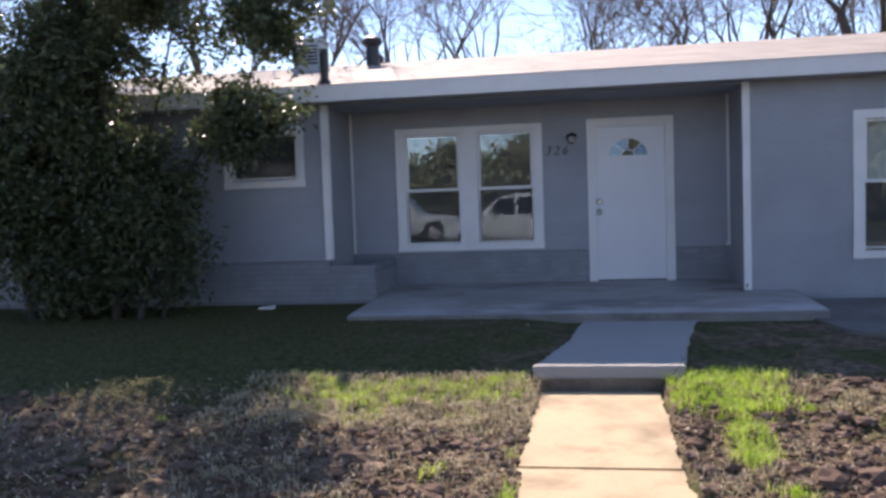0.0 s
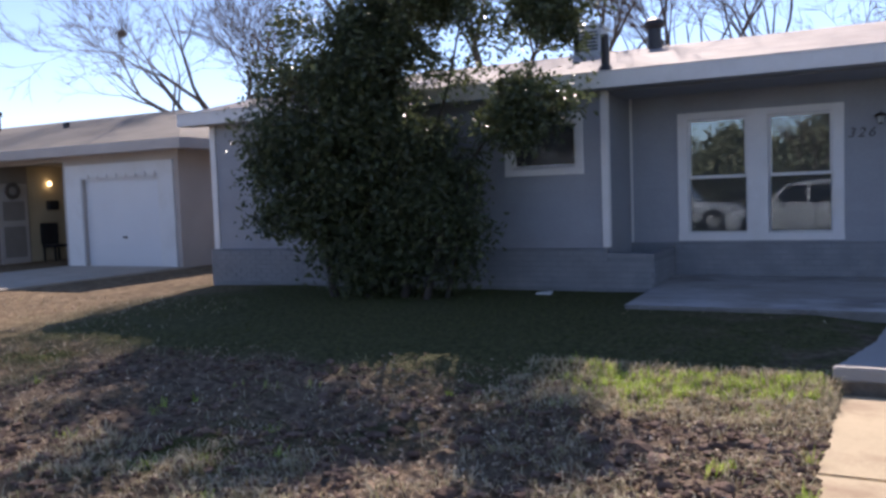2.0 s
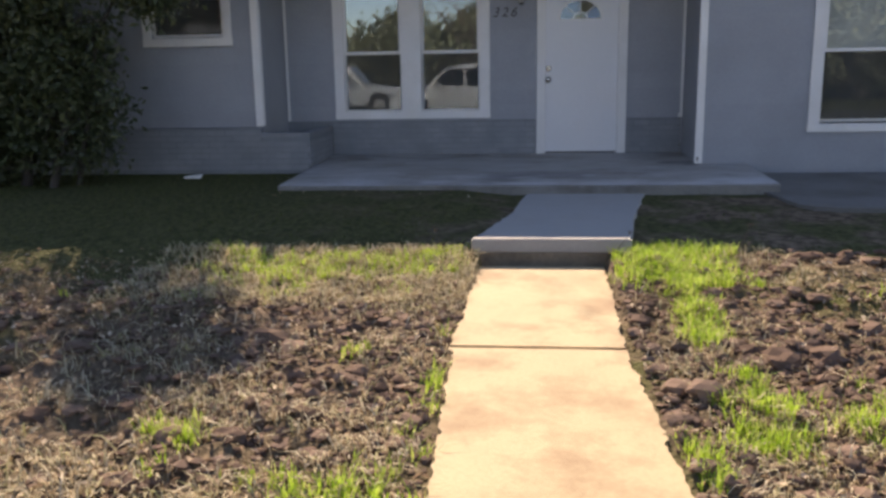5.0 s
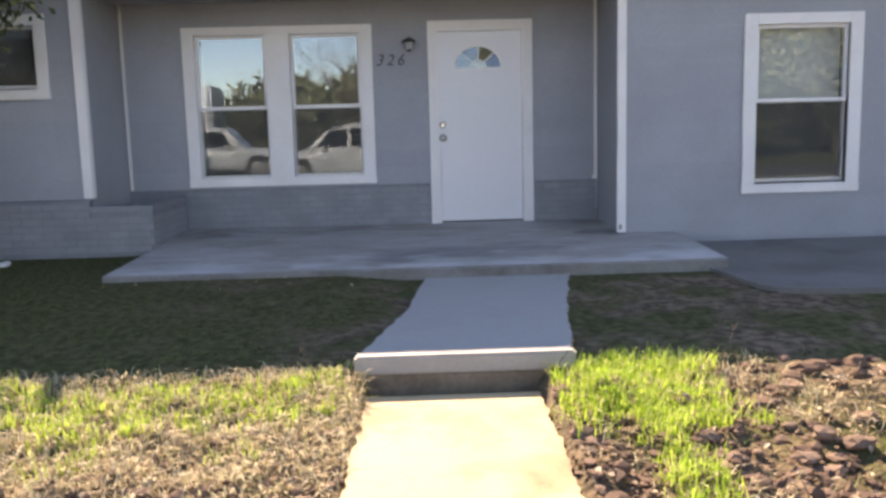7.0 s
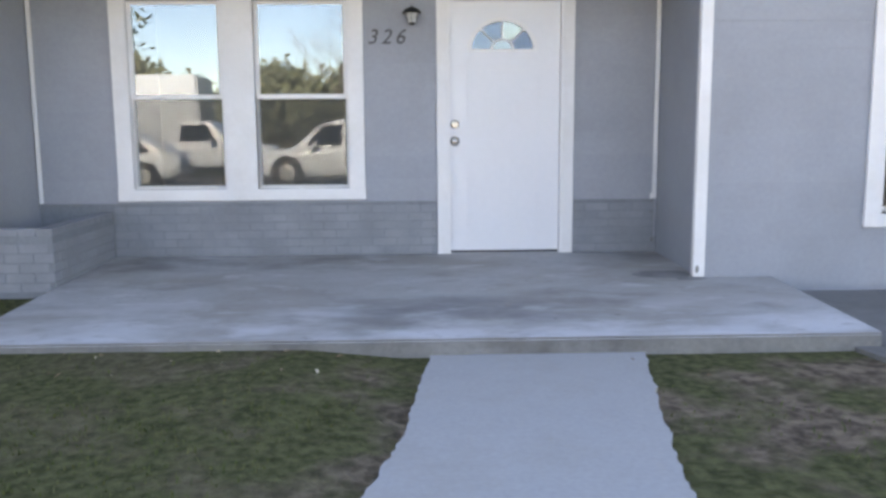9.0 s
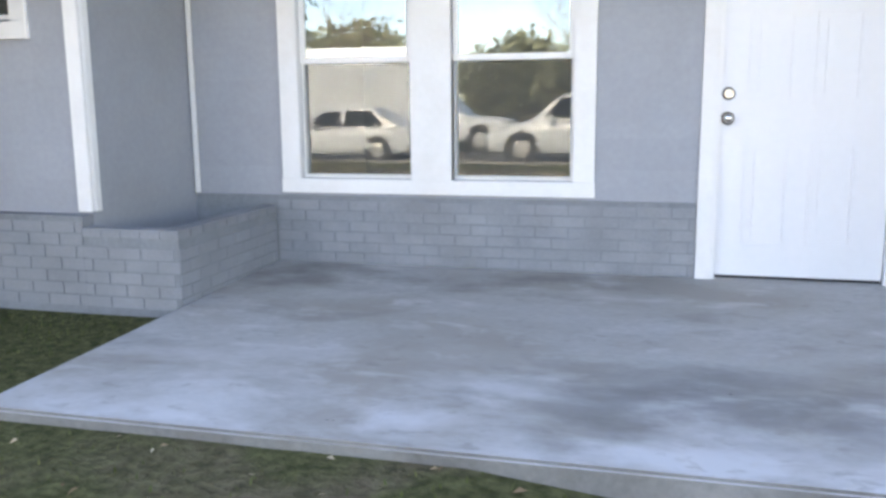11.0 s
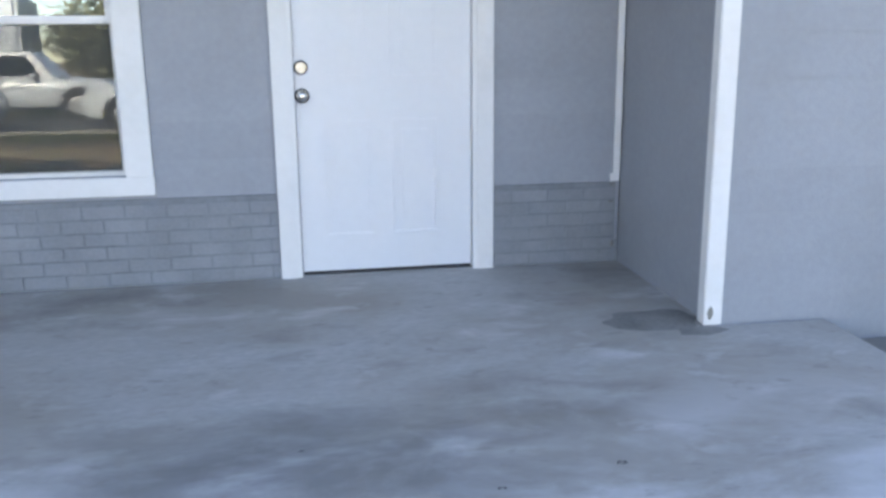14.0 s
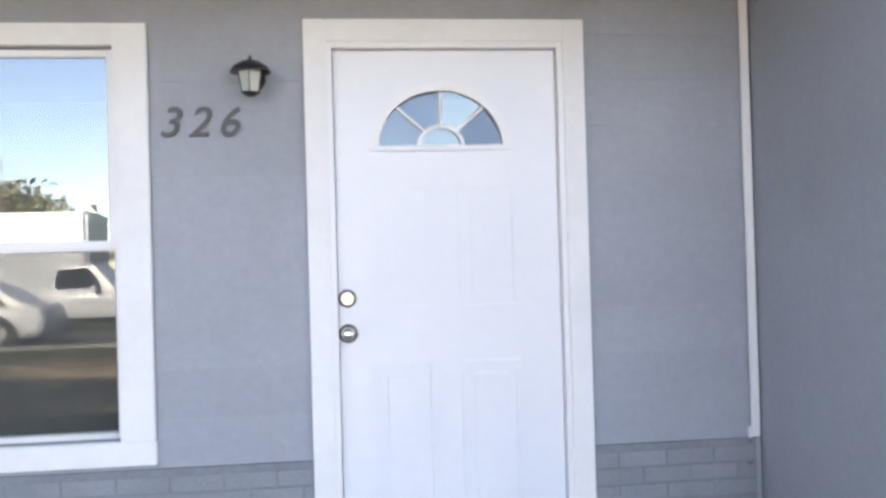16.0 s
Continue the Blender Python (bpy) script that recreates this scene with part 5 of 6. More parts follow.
def vehicle(name, at, turn, label, body, cabin, wheels, half, windows, category="car"):
    """body: stations of x, bottom, top; cabin: stations of x, base, roof; windows: side panes as x0, x1, z0, z1, slant at each end."""
    car = tagged(empty(name, at), label, category, "parked vehicles")
    car.rotation_euler = (0, 0, radians(turn))
    bm = bmesh.new()
    loft(bm, [[(x, -w * 0.93, zb), (x, -w, zb + 0.25 * (zt - zb)), (x, -w * 0.98, zb + 0.75 * (zt - zb)), (x, -w * 0.86, zt), (x, 0, zt + 0.02), (x, w * 0.86, zt), (x, w * 0.98, zb + 0.75 * (zt - zb)), (x, w, zb + 0.25 * (zt - zb)), (x, w * 0.93, zb)] for x, zb, zt, w in body])
    bmesh.ops.bevel(bm, geom=bm.edges[:], offset=0.02, segments=1, affect='EDGES')
    part("body", bm, M_CARWHITE, car, smooth=True)
    bm = bmesh.new()
    loft(bm, [[(x, -wb, z0), (x, -wt, z1 - 0.05), (x, -wt * 0.85, z1), (x, wt * 0.85, z1), (x, wt, z1 - 0.05), (x, wb, z0)] for x, z0, z1, wb, wt in cabin])
    part("cabin", bm, M_CARWHITE, car)
    for s in (-1, 1):
        for x0, x1, z0, z1, a, b, wy0, wy1 in windows:
            bm = bmesh.new()
            vs = [(x0, s * wy0, z0), (x1, s * wy0, z0), (x1 - b, s * wy1, z1), (x0 + a, s * wy1, z1)]
            f = bm.faces.new([bm.verts.new(c) for c in vs])
            bmesh.ops.solidify(bm, geom=[f], thickness=0.012)
            part("side_window", bm, M_CARGLASS, car)
        for x, r in wheels:
            bm = bmesh.new(); cyl(bm, (x, s * (half - 0.2), r), (x, s * (half + 0.005), r), r, seg=28)
            wl = part("wheel", bm, M_RUBBER, car, "black tyre")
            bm = bmesh.new(); cyl(bm, (x, s * (half + 0.006), r), (x, s * (half + 0.016), r), r * 0.62, r * 0.5, seg=20)
            part("rim", bm, M_GALV, wl, "silver wheel rim")
            bm = bmesh.new(); cyl(bm, (x, s * (half - 0.22), r + 0.02), (x, s * (half + 0.001), r + 0.02), r * 1.22, seg=28)
            part("wheel_arch", bm, M_BLACK, car)
        part("headlight", boxes((body[1][0] - 0.03, min(s * half * 0.5, s * half * 0.9), body[1][2] - 0.18, body[1][0] + 0.14, max(s * half * 0.5, s * half * 0.9), body[1][2] - 0.04), bevel=0.02), M_LAMPGLASS, car, "clear headlight")
        part("mirror", boxes((cabin[0][0] + 0.45, min(s * half, s * (half + 0.16)), cabin[0][1] + 0.02, cabin[0][0] + 0.6, max(s * half, s * (half + 0.16)), cabin[0][1] + 0.16), bevel=0.02), M_CARWHITE, car)
    return car


sedan_body = [(0.0, 0.34, 0.58, 0.72), (0.12, 0.24, 0.70, 0.84), (1.1, 0.22, 0.90, 0.90), (1.6, 0.22, 0.95, 0.91), (3.5, 0.22, 0.98, 0.91), (4.35, 0.26, 0.96, 0.86), (4.5, 0.36, 0.8, 0.76)]
sedan_cab = [(1.25, 0.92, 0.95, 0.80, 0.72), (1.95, 0.93, 1.40, 0.84, 0.62), (2.6, 0.93, 1.50, 0.85, 0.64), (3.3, 0.93, 1.47, 0.85, 0.63), (4.15, 0.93, 0.98, 0.82, 0.72)]
vehicle("white_sedan", (-11.75, -16.95, -0.53), 0, "white four-door sedan parked at the kerb", sedan_body, sedan_cab, ((0.85, 0.32), (3.55, 0.32)), 0.9,
        [(1.55, 2.5, 0.98, 1.36, 0.42, 0.02, 0.86, 0.70), (2.6, 3.75, 0.98, 1.38, 0.02, 0.42, 0.86, 0.70)])
suv_body = [(0.0, 0.42, 0.78, 0.78), (0.12, 0.30, 0.95, 0.90), (1.15, 0.28, 1.10, 0.96), (1.6, 0.28, 1.15, 0.97), (4.6, 0.28, 1.15, 0.97), (4.8, 0.42, 1.1, 0.9)]
suv_cab = [(1.2, 1.08, 1.14, 0.86, 0.8), (1.85, 1.1, 1.72, 0.9, 0.72), (2.5, 1.1, 1.86, 0.9, 0.74), (4.3, 1.1, 1.84, 0.9, 0.74), (4.75, 1.1, 1.2, 0.88, 0.8)]
vehicle("white_suv", (-5.25, -16.95, -0.53), 0, "white sport utility vehicle parked at the kerb", suv_body, suv_cab, ((0.95, 0.38), (3.8, 0.38)), 0.96,
        [(1.5, 2.45, 1.18, 1.7, 0.42, 0.02, 0.92, 0.80), (2.55, 3.45, 1.18, 1.72, 0.0, 0.0, 0.92, 0.80), (3.55, 4.55, 1.18, 1.7, 0.0, 0.3, 0.92, 0.80)])
truck_body = [(0.0, 0.45, 0.9, 0.85), (0.12, 0.38, 1.05, 0.94), (1.5, 0.36, 1.16, 0.98), (3.3, 0.36, 1.2, 0.98), (5.5, 0.4, 1.2, 0.98), (5.6, 0.5, 1.1, 0.95)]
truck_cab = [(1.5, 1.12, 1.18, 0.88, 0.82), (2.1, 1.14, 1.86, 0.9, 0.72), (3.1, 1.14, 1.92, 0.9, 0.74), (3.35, 1.14, 1.2, 0.9, 0.84)]
vehicle("white_pickup", (-5.4, -21.6, -0.53), 180, "white pickup truck parked across the street", truck_body, truck_cab, ((0.95, 0.40), (4.4, 0.40)), 0.97,
        [(1.85, 3.1, 1.22, 1.76, 0.4, 0.03, 0.92, 0.78)], "pickup truck")
box_t = tagged(empty("box_trailer", (-13.2, -26.6, -0.64)), "large white box trailer standing across the street", "trailer", "parked vehicles")
bm = boxes((-4.2, -1.25, 0.75, 4.2, 1.25, 3.75), bevel=0.12)
part("box", bm, M_CARWHITE, box_t)
part("chassis", boxes((-4.0, -0.5, 0.5, 5.4, 0.5, 0.75)), M_BLACK, box_t)
for x in (-1.2, 0.0):
    for s in (-1, 1):
        bm = bmesh.new(); cyl(bm, (x, s * 0.95, 0.45), (x, s * 1.2, 0.45), 0.45, seg=24); part("wheel", bm, M_RUBBER, box_t, "black tyre")
for k in range(7):
    part("side_seam", boxes((-3.6 + 1.2 * k, 1.251, 0.85, -3.57 + 1.2 * k, 1.262, 3.6)), M_GALV, box_t)
rndt = random.Random(77)
for k in range(15):
    x = -62 + 7.2 * k + rndt.uniform(-1.5, 1.5); w = rndt.uniform(3.6, 5.2); h = rndt.uniform(4.4, 6.2)
    y = -46 + rndt.uniform(-5, 3)
    evergreen("street_tree", (x, y, -0.62), [(0, 0, h * 0.55, w, 2.6, h * 0.45, 1.0), (rndt.uniform(-2, 2), 0, h * 0.75, w * 0.5, 2, h * 0.3, 1.0)], [[((0, 0, 0), 0.3), ((0, 0, h * 0.6), 0.12)]], 620, 14, 0.5, 50 + k, "broad grey-green tree across the street", M_FARLEAF, "tree", 0.4, "trees across the street")
for k, (x, y, w, h) in enumerate(((15.5, -35, 3.6, 8.5), (21.5, -37, 3.8, 8.0))):
    evergreen("street_tree", (x, y, -0.62), [(0, 0, h * 0.55, w, 2.6, h * 0.42, 1.0), (0.8 - 1.5 * k, 0, h * 0.8, w * 0.6, 2, h * 0.25, 1.0)], [[((0, 0, 0), 0.3), ((0, 0, h * 0.6), 0.12)]], 700, 16, 0.45, 90 + k, "tall olive-green tree across the street", M_FARLEAF, "tree", 0.4, "trees across the street")
bare_tree((-3.5, -31, -0.62), 9, 41, 0.65, "leafless tree across the street", 0.2, 6)
bare_tree((-14.5, -30, -0.62), 9, 42, 0.65, "leafless tree across the street", 0.2, 6)


# ---- turf, litter and clods ----
def in_walk(x, y):
    c = np.interp(y, (-18, -8.8, -7.05, -5.2), (-0.45, -0.53, -0.61, -0.56))
    on = (np.abs(x - c) < 0.47) & (y < -5.1)
    ap = (y >= -5.16) & (x > -1.1 + 0.12 * (y + 5.03)) & (x < 0.1 - 0.0 + 0.11 * (y + 5.03) + 0.0)
    ap |= (y >= -5.16) & (x > np.interp(y, (-5.1, -2.6), (-1.08, -0.78))) & (x < np.interp(y, (-5.1, -2.6), (0.08, 0.35)))
    return on | ap


def scatter(rng, n, x0, x1, y0, y1, clump=0.0, seed=0.0, thresh=-1.0):
    p = np.stack([rng.uniform(x0, x1, n), rng.uniform(y0, y1, n)], 1)
    keep = ~in_walk(p[:, 0], p[:, 1])
    if thresh > -1:
        keep &= np.array([noise.noise(Vector((a * clump, b * clump, seed))) > thresh for a, b in p])
    return p[keep]


def blades(name, pts, h0, h1, width, material, label, rng, lean=0.5):
    v, f = [], []
    for x, y in pts:
        z = surface(x, y) - 0.01
        h = rng.uniform(h0, h1); a = rng.uniform(0, 6.283); l = rng.uniform(0.1, 1) * lean * h
        dx, dy = math.cos(a), math.sin(a)
        w = width * rng.uniform(0.6, 1.3)
        k = len(v)
        v += [(x - dy * w, y + dx * w, z), (x + dy * w, y - dx * w, z), (x + dx * l * 0.4 - dy * w * .8, y + dy * l * 0.4 + dx * w * .8, z + h * 0.55), (x + dx * l * 0.4 + dy * w * .8, y + dy * l * 0.4 - dx * w * .8, z + h * 0.55), (x + dx * l, y + dy * l, z + h * (1 - 0.3 * lean))]
        f += [(k, k + 1, k + 3, k + 2), (k + 2, k + 3, k + 4)]
    me = bpy.data.meshes.new(name)
    me.from_pydata(v, [], f)
    me.materials.append(material)
    return tagged(new(name, me), label, "grass", kind="stuff")


rng = np.random.default_rng(4)
def tufts(rng, n, x0, x1, y0, y1, per=22, sigma=0.03, clump=1.5, seed=0.0, thresh=-0.2):
    """Blades in tufts that thin out towards the edge of their patch."""
    c = scatter(rng, n, x0, x1, y0, y1, clump, seed, thresh)
    fx = np.minimum(c[:, 0] - x0, x1 - c[:, 0]) / (0.3 * (x1 - x0)); fy = np.minimum(c[:, 1] - y0, y1 - c[:, 1]) / (0.25 * (y1 - y0))
    c = c[rng.random(len(c)) < np.clip(fx, 0, 1) * np.clip(fy, 0, 1) + 0.08]
    p = np.repeat(c, per, 0) + rng.normal(0, sigma, (len(c) * per, 2))
    return p[~in_walk(p[:, 0], p[:, 1])]


def strip_tufts(n, a, b, width, per=22, sigma=0.03):
    """Tufts along a line from a to b, thinning out to its sides."""
    f = rng.random(n)
    c = np.stack([a[0] + (b[0] - a[0]) * f + rng.normal(0, width * 0.42, n), a[1] + (b[1] - a[1]) * f + rng.normal(0, 0.06, n)], 1)
    p = np.repeat(c, per, 0) + rng.normal(0, sigma, (n * per, 2))
    return p[~in_walk(p[:, 0], p[:, 1])]


lush = np.concatenate([tufts(rng, 330, -3.2, -0.9, -5.85, -4.95, seed=2.0, thresh=-0.12), tufts(rng, 90, -3.2, -0.9, -6.3, -5.6, seed=2.5, thresh=0.0), tufts(rng, 420, -0.14, 0.80, -5.98, -4.95, seed=3.0, thresh=-0.6),
                       strip_tufts(85, (0.33, -5.7), (0.22, -7.1), 0.16), strip_tufts(12, (0.3, -7.35), (0.32, -7.7), 0.13), strip_tufts(46, (0.31, -7.72), (0.27, -8.2), 0.17), strip_tufts(16, (-0.06, -8.1), (-0.05, -8.5), 0.1),
                       strip_tufts(12, (0.75, -7.7), (0.62, -8.3), 0.2), strip_tufts(22, (-1.6, -8.65), (-1.1, -8.55), 0.3), strip_tufts(14, (-1.08, -7.3), (-1.06, -8.3), 0.08), strip_tufts(12, (-2.25, -8.1), (-1.95, -8.25), 0.12),
                       tufts(rng, 110, -2.2, -0.9, -10.2, -8.7, seed=8.0, thresh=0.0), tufts(rng, 260, -9, 5, -10.5, -5.4, seed=9.0, thresh=0.1)])
def thin(p, keep):
    """Fewer pale blades in the shrub's shadow, so that it looks darker."""
    bare = (p[:, 0] > -8.6) & (p[:, 0] < -2.9) & (p[:, 1] > -7.7) & (p[:, 1] < -5.2)
    return p[~(bare & (rng.random(len(p)) > keep))]


lush = thin(lush, 0.45)
blades("lush_grass", lush, 0.03, 0.135, 0.0030, M_GREEN, "tufts of bright fresh green grass", rng, 0.8)
mat_c = np.concatenate([scatter(rng, 3600, -6.5, 4, -10.8, -7.8, 1.3, 1.0, -0.12), scatter(rng, 1100, -3.4, 4, -8.0, -5.4, 1.6, 1.0, 0.05), scatter(rng, 500, -9.5, -3, -9.5, -5.4, 1.6, 4.0, 0.1)])
matted = np.repeat(mat_c, 15, 0) + rng.normal(0, 0.05, (len(mat_c) * 15, 2))
matted = matted[~in_walk(matted[:, 0], matted[:, 1])]
dry = np.concatenate([matted, scatter(rng, 9000, -8.5, 4, -10.5, -5.3, 0.9, 1.0, -0.1), scatter(rng, 5000, -14, -8, -10, -3, 0.8, 1.0, -0.1), scatter(rng, 9000, -3.4, -0.95, -6.4, -5.08), scatter(rng, 900, -0.1, 1.1, -5.9, -5.08)])
dry = thin(dry, 0.55)
# straw cut back further left too, standing in for dappled tree shade
dry = dry[~((dry[:, 0] < -5.5) & (rng.random(len(dry)) < 0.65))]
blades("dry_grass", dry, 0.03, 0.12, 0.0036, M_DRY, "matted straw-coloured dry grass", rng, 1.5)
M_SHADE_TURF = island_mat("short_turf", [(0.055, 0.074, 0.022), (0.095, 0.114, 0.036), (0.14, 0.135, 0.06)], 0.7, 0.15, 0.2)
turf = np.concatenate([scatter(rng, 26000, -9.6, -0.75, -5.3, -1.3, 0.8, 12.0, -0.25), scatter(rng, 900, 0.1, 1.55, -5.2, -2.65, 1.2, 13.0, 0.0)])
turf = turf[~((turf[:, 0] > -3.5) & (turf[:, 1] > -3.5) & (rng.random(len(turf)) < 0.75))]
turf = turf[~((turf[:, 0] > -3.32) & (turf[:, 0] < 1.9) & (turf[:, 1] > -2.7))]
blades("short_turf", turf, 0.015, 0.05, 0.0035, M_SHADE_TURF, "short dull green turf close to the house", rng, 0.8)


def clods():
    ico = bmesh.new(); bmesh.ops.create_icosphere(ico, subdivisions=1, radius=1)
    base = np.array([v.co[:] for v in ico.verts]); fs = [[x.index for x in fc.verts] for fc in ico.faces]; ico.free()
    v, f = [], []
    pts = np.concatenate([scatter(rng, 15000, -7.5, 4.5, -10.3, -5.6, 0.8, 21.0, -0.12), scatter(rng, 2600, -0.1, 1.0, -9.6, -5.4), scatter(rng, 900, -2.1, -0.95, -8.6, -6.3)])
    for x, y in pts:
        s = 0.005 + 0.024 * rng.random() ** 3 + 0.006 * rng.random()
        r = s * (1 + 0.4 * rng.uniform(-1, 1, (len(base), 1)))
        b = base * r * np.array([rng.uniform(0.8, 1.5), rng.uniform(0.8, 1.5), rng.uniform(0.55, 0.95)])
        k = len(v)
        v += (b + np.array([x, y, surface(x, y) + 0.25 * s])).tolist()
        f += [[i + k for i in q] for q in fs]
    big = bmesh.new(); bmesh.ops.create_icosphere(big, subdivisions=2, radius=1)
    bb = np.array([q.co[:] for q in big.verts]); bf = [[x.index for x in fc.verts] for fc in big.faces]; big.free()
    lumps = np.concatenate([scatter(rng, 520, -0.1, 3.5, -8.9, -5.3, 1.5, 3.0, -0.25), scatter(rng, 420, -4.6, -1.05, -9.4, -6.2, 1.5, 7.0, -0.15), scatter(rng, 60, -7.5, -4.0, -9.8, -6.2), scatter(rng, 60, 0.9, 3.0, -5.5, -5.1)])
    marked = ((-2.05, -7.0, 0.085), (-1.9, -7.08, 0.07), (-2.2, -7.0, 0.05), (0.1, -7.7, 0.062), (0.0, -7.6, 0.06), (0.55, -7.25, 0.08), (0.8, -7.1, 0.07), (-2.75, -8.05, 0.06), (-2.45, -7.9, 0.07), (-2.1, -8.6, 0.06), (1.55, -5.2, 0.06))
    lumps = np.concatenate([lumps, [(x, y) for x, y, _ in marked]])
    for i, (x, y) in enumerate(lumps):
        m = i - (len(lumps) - len(marked))
        s = marked[m][2] if m >= 0 else 0.014 + 0.042 * rng.random() ** 2.4
        r = np.array([1 + 0.55 * noise.noise(Vector((p[0] * 1.6, p[1] * 1.6, p[2] * 1.6 + 3 * i))) + 0.2 * noise.noise(Vector((p[0] * 4, p[1] * 4, p[2] * 4 + i))) for p in bb])[:, None]
        b = bb * r * s * np.array([rng.uniform(0.9, 1.6), rng.uniform(0.9, 1.4), rng.uniform(0.5, 0.8)])
        k = len(v)
        v += (b + np.array([x, y, surface(x, y) + 0.2 * s])).tolist(); f += [[q + k for q in w] for w in bf]
    me = bpy.data.meshes.new("soil_clods"); me.from_pydata(v, [], f); me.materials.append(M_CLOD)
    tagged(new("soil_clods", me), "crumbly brown clods of dug soil", "soil", kind="stuff")


clods()


def litter():
    v, f = [], []
    pts = np.concatenate([scatter(rng, 9000, -9, 4.5, -10.4, -5.2, 0.7, 31.0, -0.25), scatter(rng, 7000, -4.5, 3.0, -9.6, -5.4), scatter(rng, 1500, -14, -8, -9, -3), scatter(rng, 40, -3.2, 1.5, -3.3, -2.72)])
    for x, y in pts:
        s = rng.uniform(0.008, 0.026); a = rng.uniform(0, 6.283); t1, t2 = rng.uniform(-0.6, 0.6, 2)
        z = surface(x, y) + 0.006 + 0.03 * rng.random() ** 2
        c, d = math.cos(a), math.sin(a)
        k = len(v)
        for u, w_, q in ((-1, 0, 0), (0, -0.5, 0.3), (1, 0, 0), (0, 0.5, 0.3)):
            v.append((x + s * (u * c - w_ * d), y + s * (u * d + w_ * c), z + s * (u * t1 + w_ * t2 + q)))
        f += [(k, k + 1, k + 2), (k, k + 2, k + 3)]
    me = bpy.data.meshes.new("fallen_leaves"); me.from_pydata(v, [], f); me.materials.append(M_DEADLEAF)
    tagged(new("fallen_leaves", me), "scattered curled dead leaves and chaff", "leaves", kind="stuff")


litter()
for x, y, a, h in ((0.78, -5.32, 0.5, 0.24), (0.86, -5.4, -0.3, 0.15), (-0.05, -5.22, 0.9, 0.18), (-1.25, -5.3, -0.7, 0.2)):
    tw = tagged(empty("dead_stalk", (x, y, surface(x, y))), "thin dry weed stalk standing in the grass", "weed", "dead stalks")
    tb = Tubes()
    p = Vector((0, 0, -0.02))
    for k in range(5):
        q = p + Vector((0.35 * a * h / 5 * (1 + 0.4 * k), 0.02 * math.sin(k * 2.0), h / 5))
        tb.add(p, q, 0.004 - 0.0005 * k, 0.0035 - 0.0005 * k, 5)
        p = q
    tb.make("stem", M_TWIG, tw)
    tb = Tubes()
    tb.add(p, p + Vector((0.03, 0.01, 0.03)), 0.004, 0.001, 4); tb.add(p, p + Vector((-0.01, 0.01, 0.035)), 0.004, 0.001, 4); tb.add(p, p + Vector((0.005, -0.02, 0.03)), 0.004, 0.001, 4)
    tb.make("seed_head", M_TWIG, tw)

# ---- brick wainscot and planter, piece by piece ----
BL, BH, BJ = 0.196, 0.060, 0.010
base_band = tagged(part("wainscot_porch_trim", boxes((-3.91, 0.018, -0.05, -0.577, WY - 0.001, 0.452), (0.577, 0.018, -0.05, 1.299, WY - 0.001, 0.452)), M_MORTAR), "grey painted brick wainscot under the window", "brickwork", kind="structure")
base_left = tagged(part("wainscot_wing_trim", boxes((-10.6, -1.194, -0.4, -3.905, FY - 0.001, 0.452)), M_MORTAR), "grey painted brick wainscot of the wing", "brickwork", kind="structure")
planter = tagged(part("brick_planter", boxes((-3.903, -1.194, -0.4, -3.40, -1.10, 0.345), (-3.40, -1.194, -0.4, -3.306, 0.016, 0.345)), M_MORTAR), "low grey painted brick planter beside the porch", "planter")
part("soil", boxes((-3.905, -1.10, -0.3, -3.40, 0.016, 0.20)), M_GROUND, planter, "dark soil inside the planter")
shared = {}


def brick_mesh(l, w, h):
    key = (round(l, 3), round(w, 3), round(h, 3))
    if key not in shared:
        me = bpy.data.meshes.new("brick")
        bm = bmesh.new()
        box(bm, 0, 0, 0, l, w, h)
        bm.to_mesh(me); bm.free()
        me.materials.append(M_BRICK)
        shared[key] = me
    return shared[key]


def courses(parent, a0, a1, z0, z1, place, depth, cut=None):
    """Running bond between a0 and a1, cut off below cut; place(a, z) gives the pose of a brick's lower corner."""
    cut = a0 if cut is None else cut
    z, k = z0, 0
    while z + BH <= z1 + 0.004:
        a = a0 - (0.5 * (BL + BJ) if k % 2 else 0)
        while a < a1 - 0.02:
            s, e = max(a, cut), min(a + BL, a1)
            if e - s > 0.03:
                ob = new("brick", brick_mesh(e - s, depth + random.choice((0, 0, 0.0015, 0.003)), BH))
                ob.parent = parent
                ob.matrix_local = place(s, z)
            a += BL + BJ
        z += BH + BJ; k += 1


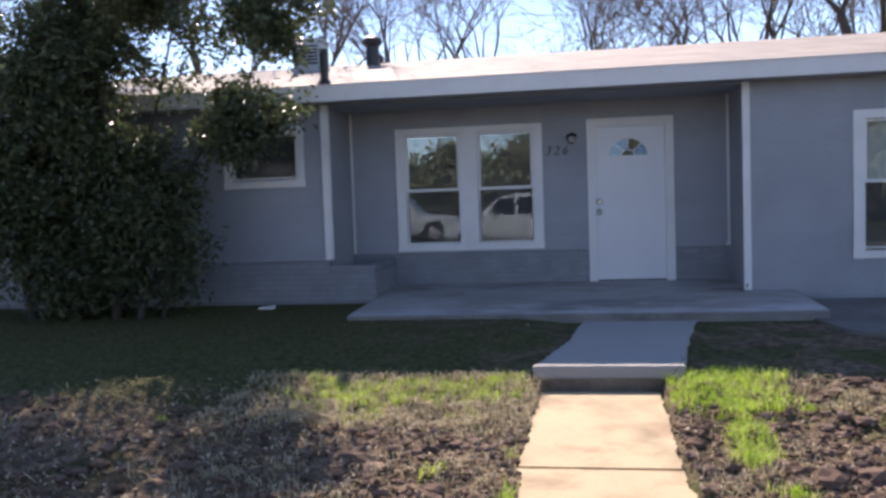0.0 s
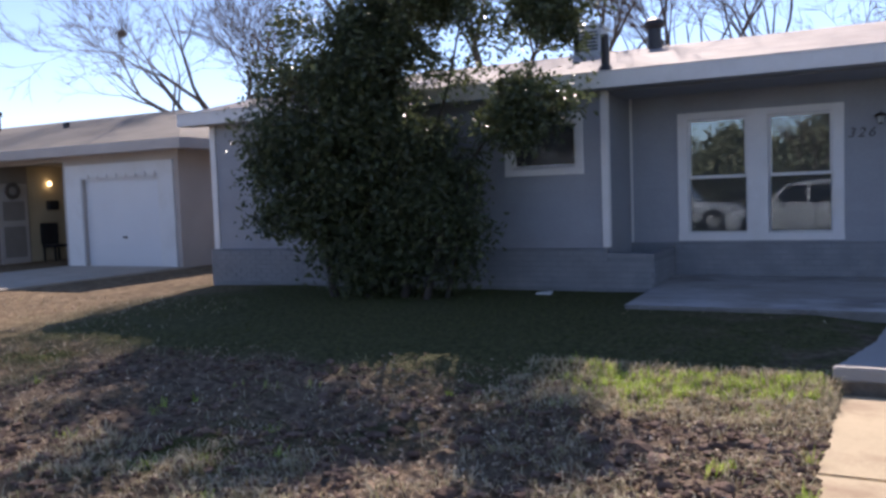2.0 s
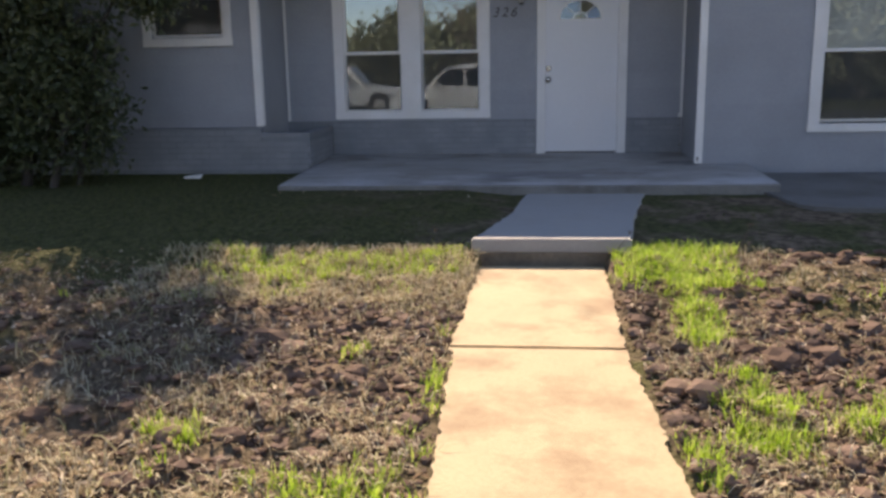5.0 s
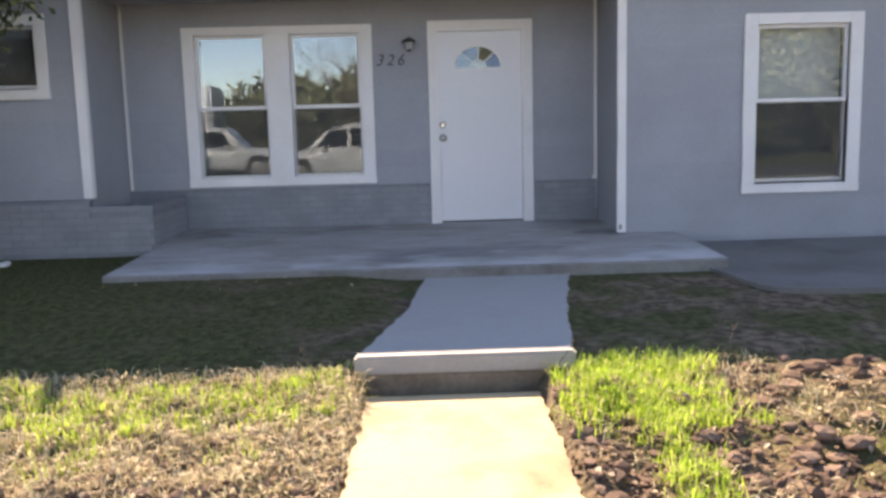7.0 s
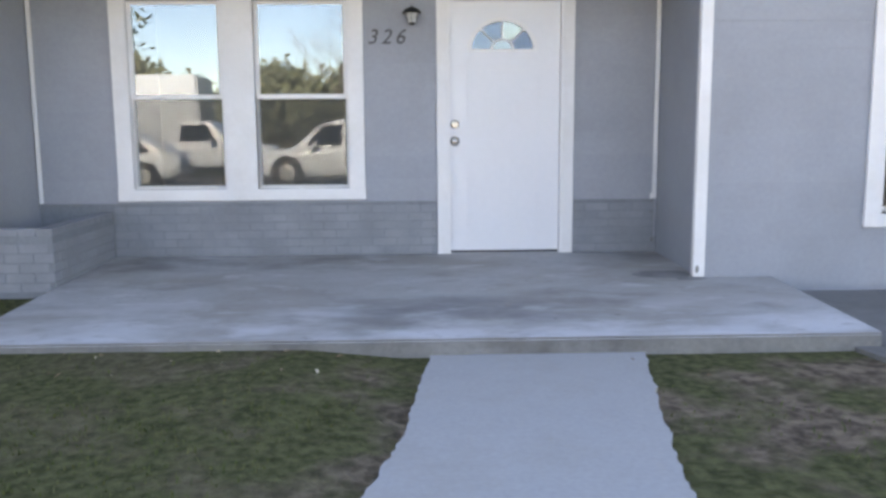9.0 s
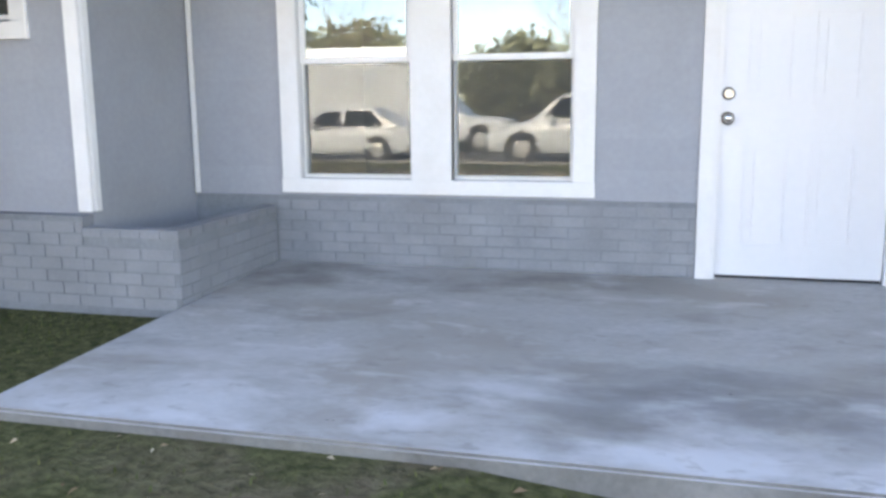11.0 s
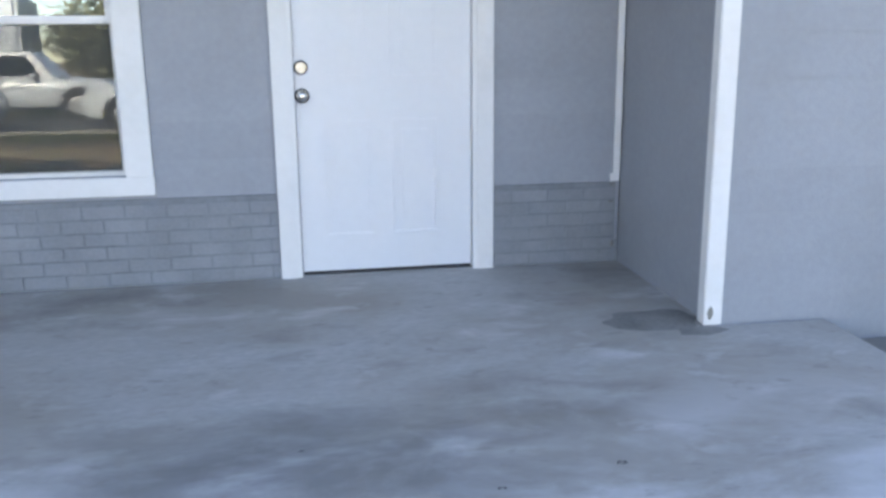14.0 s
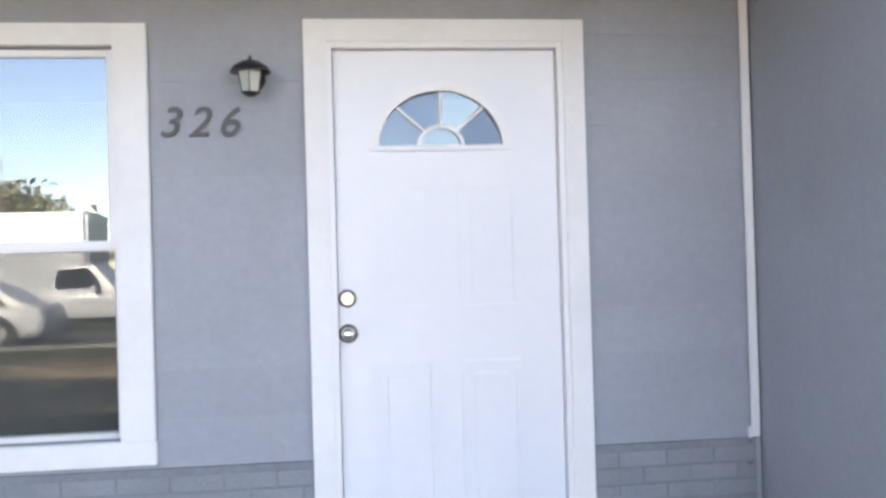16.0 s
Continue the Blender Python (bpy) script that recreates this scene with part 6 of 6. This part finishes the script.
random.seed(8)
courses(base_band, -3.29, -0.58, 0.012, 0.46, lambda a, z: pose(a, 0.013 + random.uniform(-.0008, .0008), z + random.uniform(-.0015, .0015)), 0.012)
courses(base_band, 0.58, 1.295, 0.012, 0.46, lambda a, z: pose(a, 0.013 + random.uniform(-.0008, .0008), z + random.uniform(-.0015, .0015)), 0.012)
courses(base_left, -5.8, -3.91, -0.06, 0.46, lambda a, z: pose(a, -1.1985, z), 0.012)
courses(planter, -3.946, -3.30, -0.06, 0.30, lambda a, z: pose(a, -1.1985, z), 0.012, -3.9095)
courses(planter, -1.19, -0.0, -0.06, 0.30, lambda a, z: pose(-3.3015, a, z, 0, 0, 90), 0.012)
# rowlock caps
for k in range(9):
    ob = new("cap_brick", brick_mesh(0.112, 0.12, 0.048)); ob.parent = planter
    ob.matrix_local = pose(-3.41, -1.205 + 0.1345 * k, 0.34)
for k in range(4):
    ob = new("cap_brick", brick_mesh(0.119, 0.112, 0.048)); ob.parent = planter
    ob.matrix_local = pose(-3.90 + 0.122 * k, -1.205, 0.34)
# the far part of the wing's brickwork stays joined
vv, ff = [], []
z, k = -0.06, 0
while z + BH <= 0.464:
    a = -10.6 - (0.103 if k % 2 else 0)
    while a < -5.82:
        s, e = max(a, -10.6), min(a + BL, -5.81)
        if e - s > 0.03:
            y0 = -1.202 - random.choice((0, 0, 0.002))
            n0 = len(vv)
            vv += [(s, y0, z), (e, y0, z), (e, y0, z + BH), (s, y0, z + BH), (s, -1.193, z), (e, -1.193, z), (e, -1.193, z + BH), (s, -1.193, z + BH)]
            ff += [(n0, n0 + 1, n0 + 2, n0 + 3), (n0, n0 + 4, n0 + 5, n0 + 1), (n0 + 3, n0 + 2, n0 + 6, n0 + 7), (n0, n0 + 3, n0 + 7, n0 + 4), (n0 + 1, n0 + 5, n0 + 6, n0 + 2)]
        a += BL + BJ
    z += BH + BJ; k += 1
me = bpy.data.meshes.new("brick_rest"); me.from_pydata(vv, [], ff); me.materials.append(M_BRICK)
ob = new("brick_rest", me); ob.parent = base_left; tagged(ob, kind="stuff")
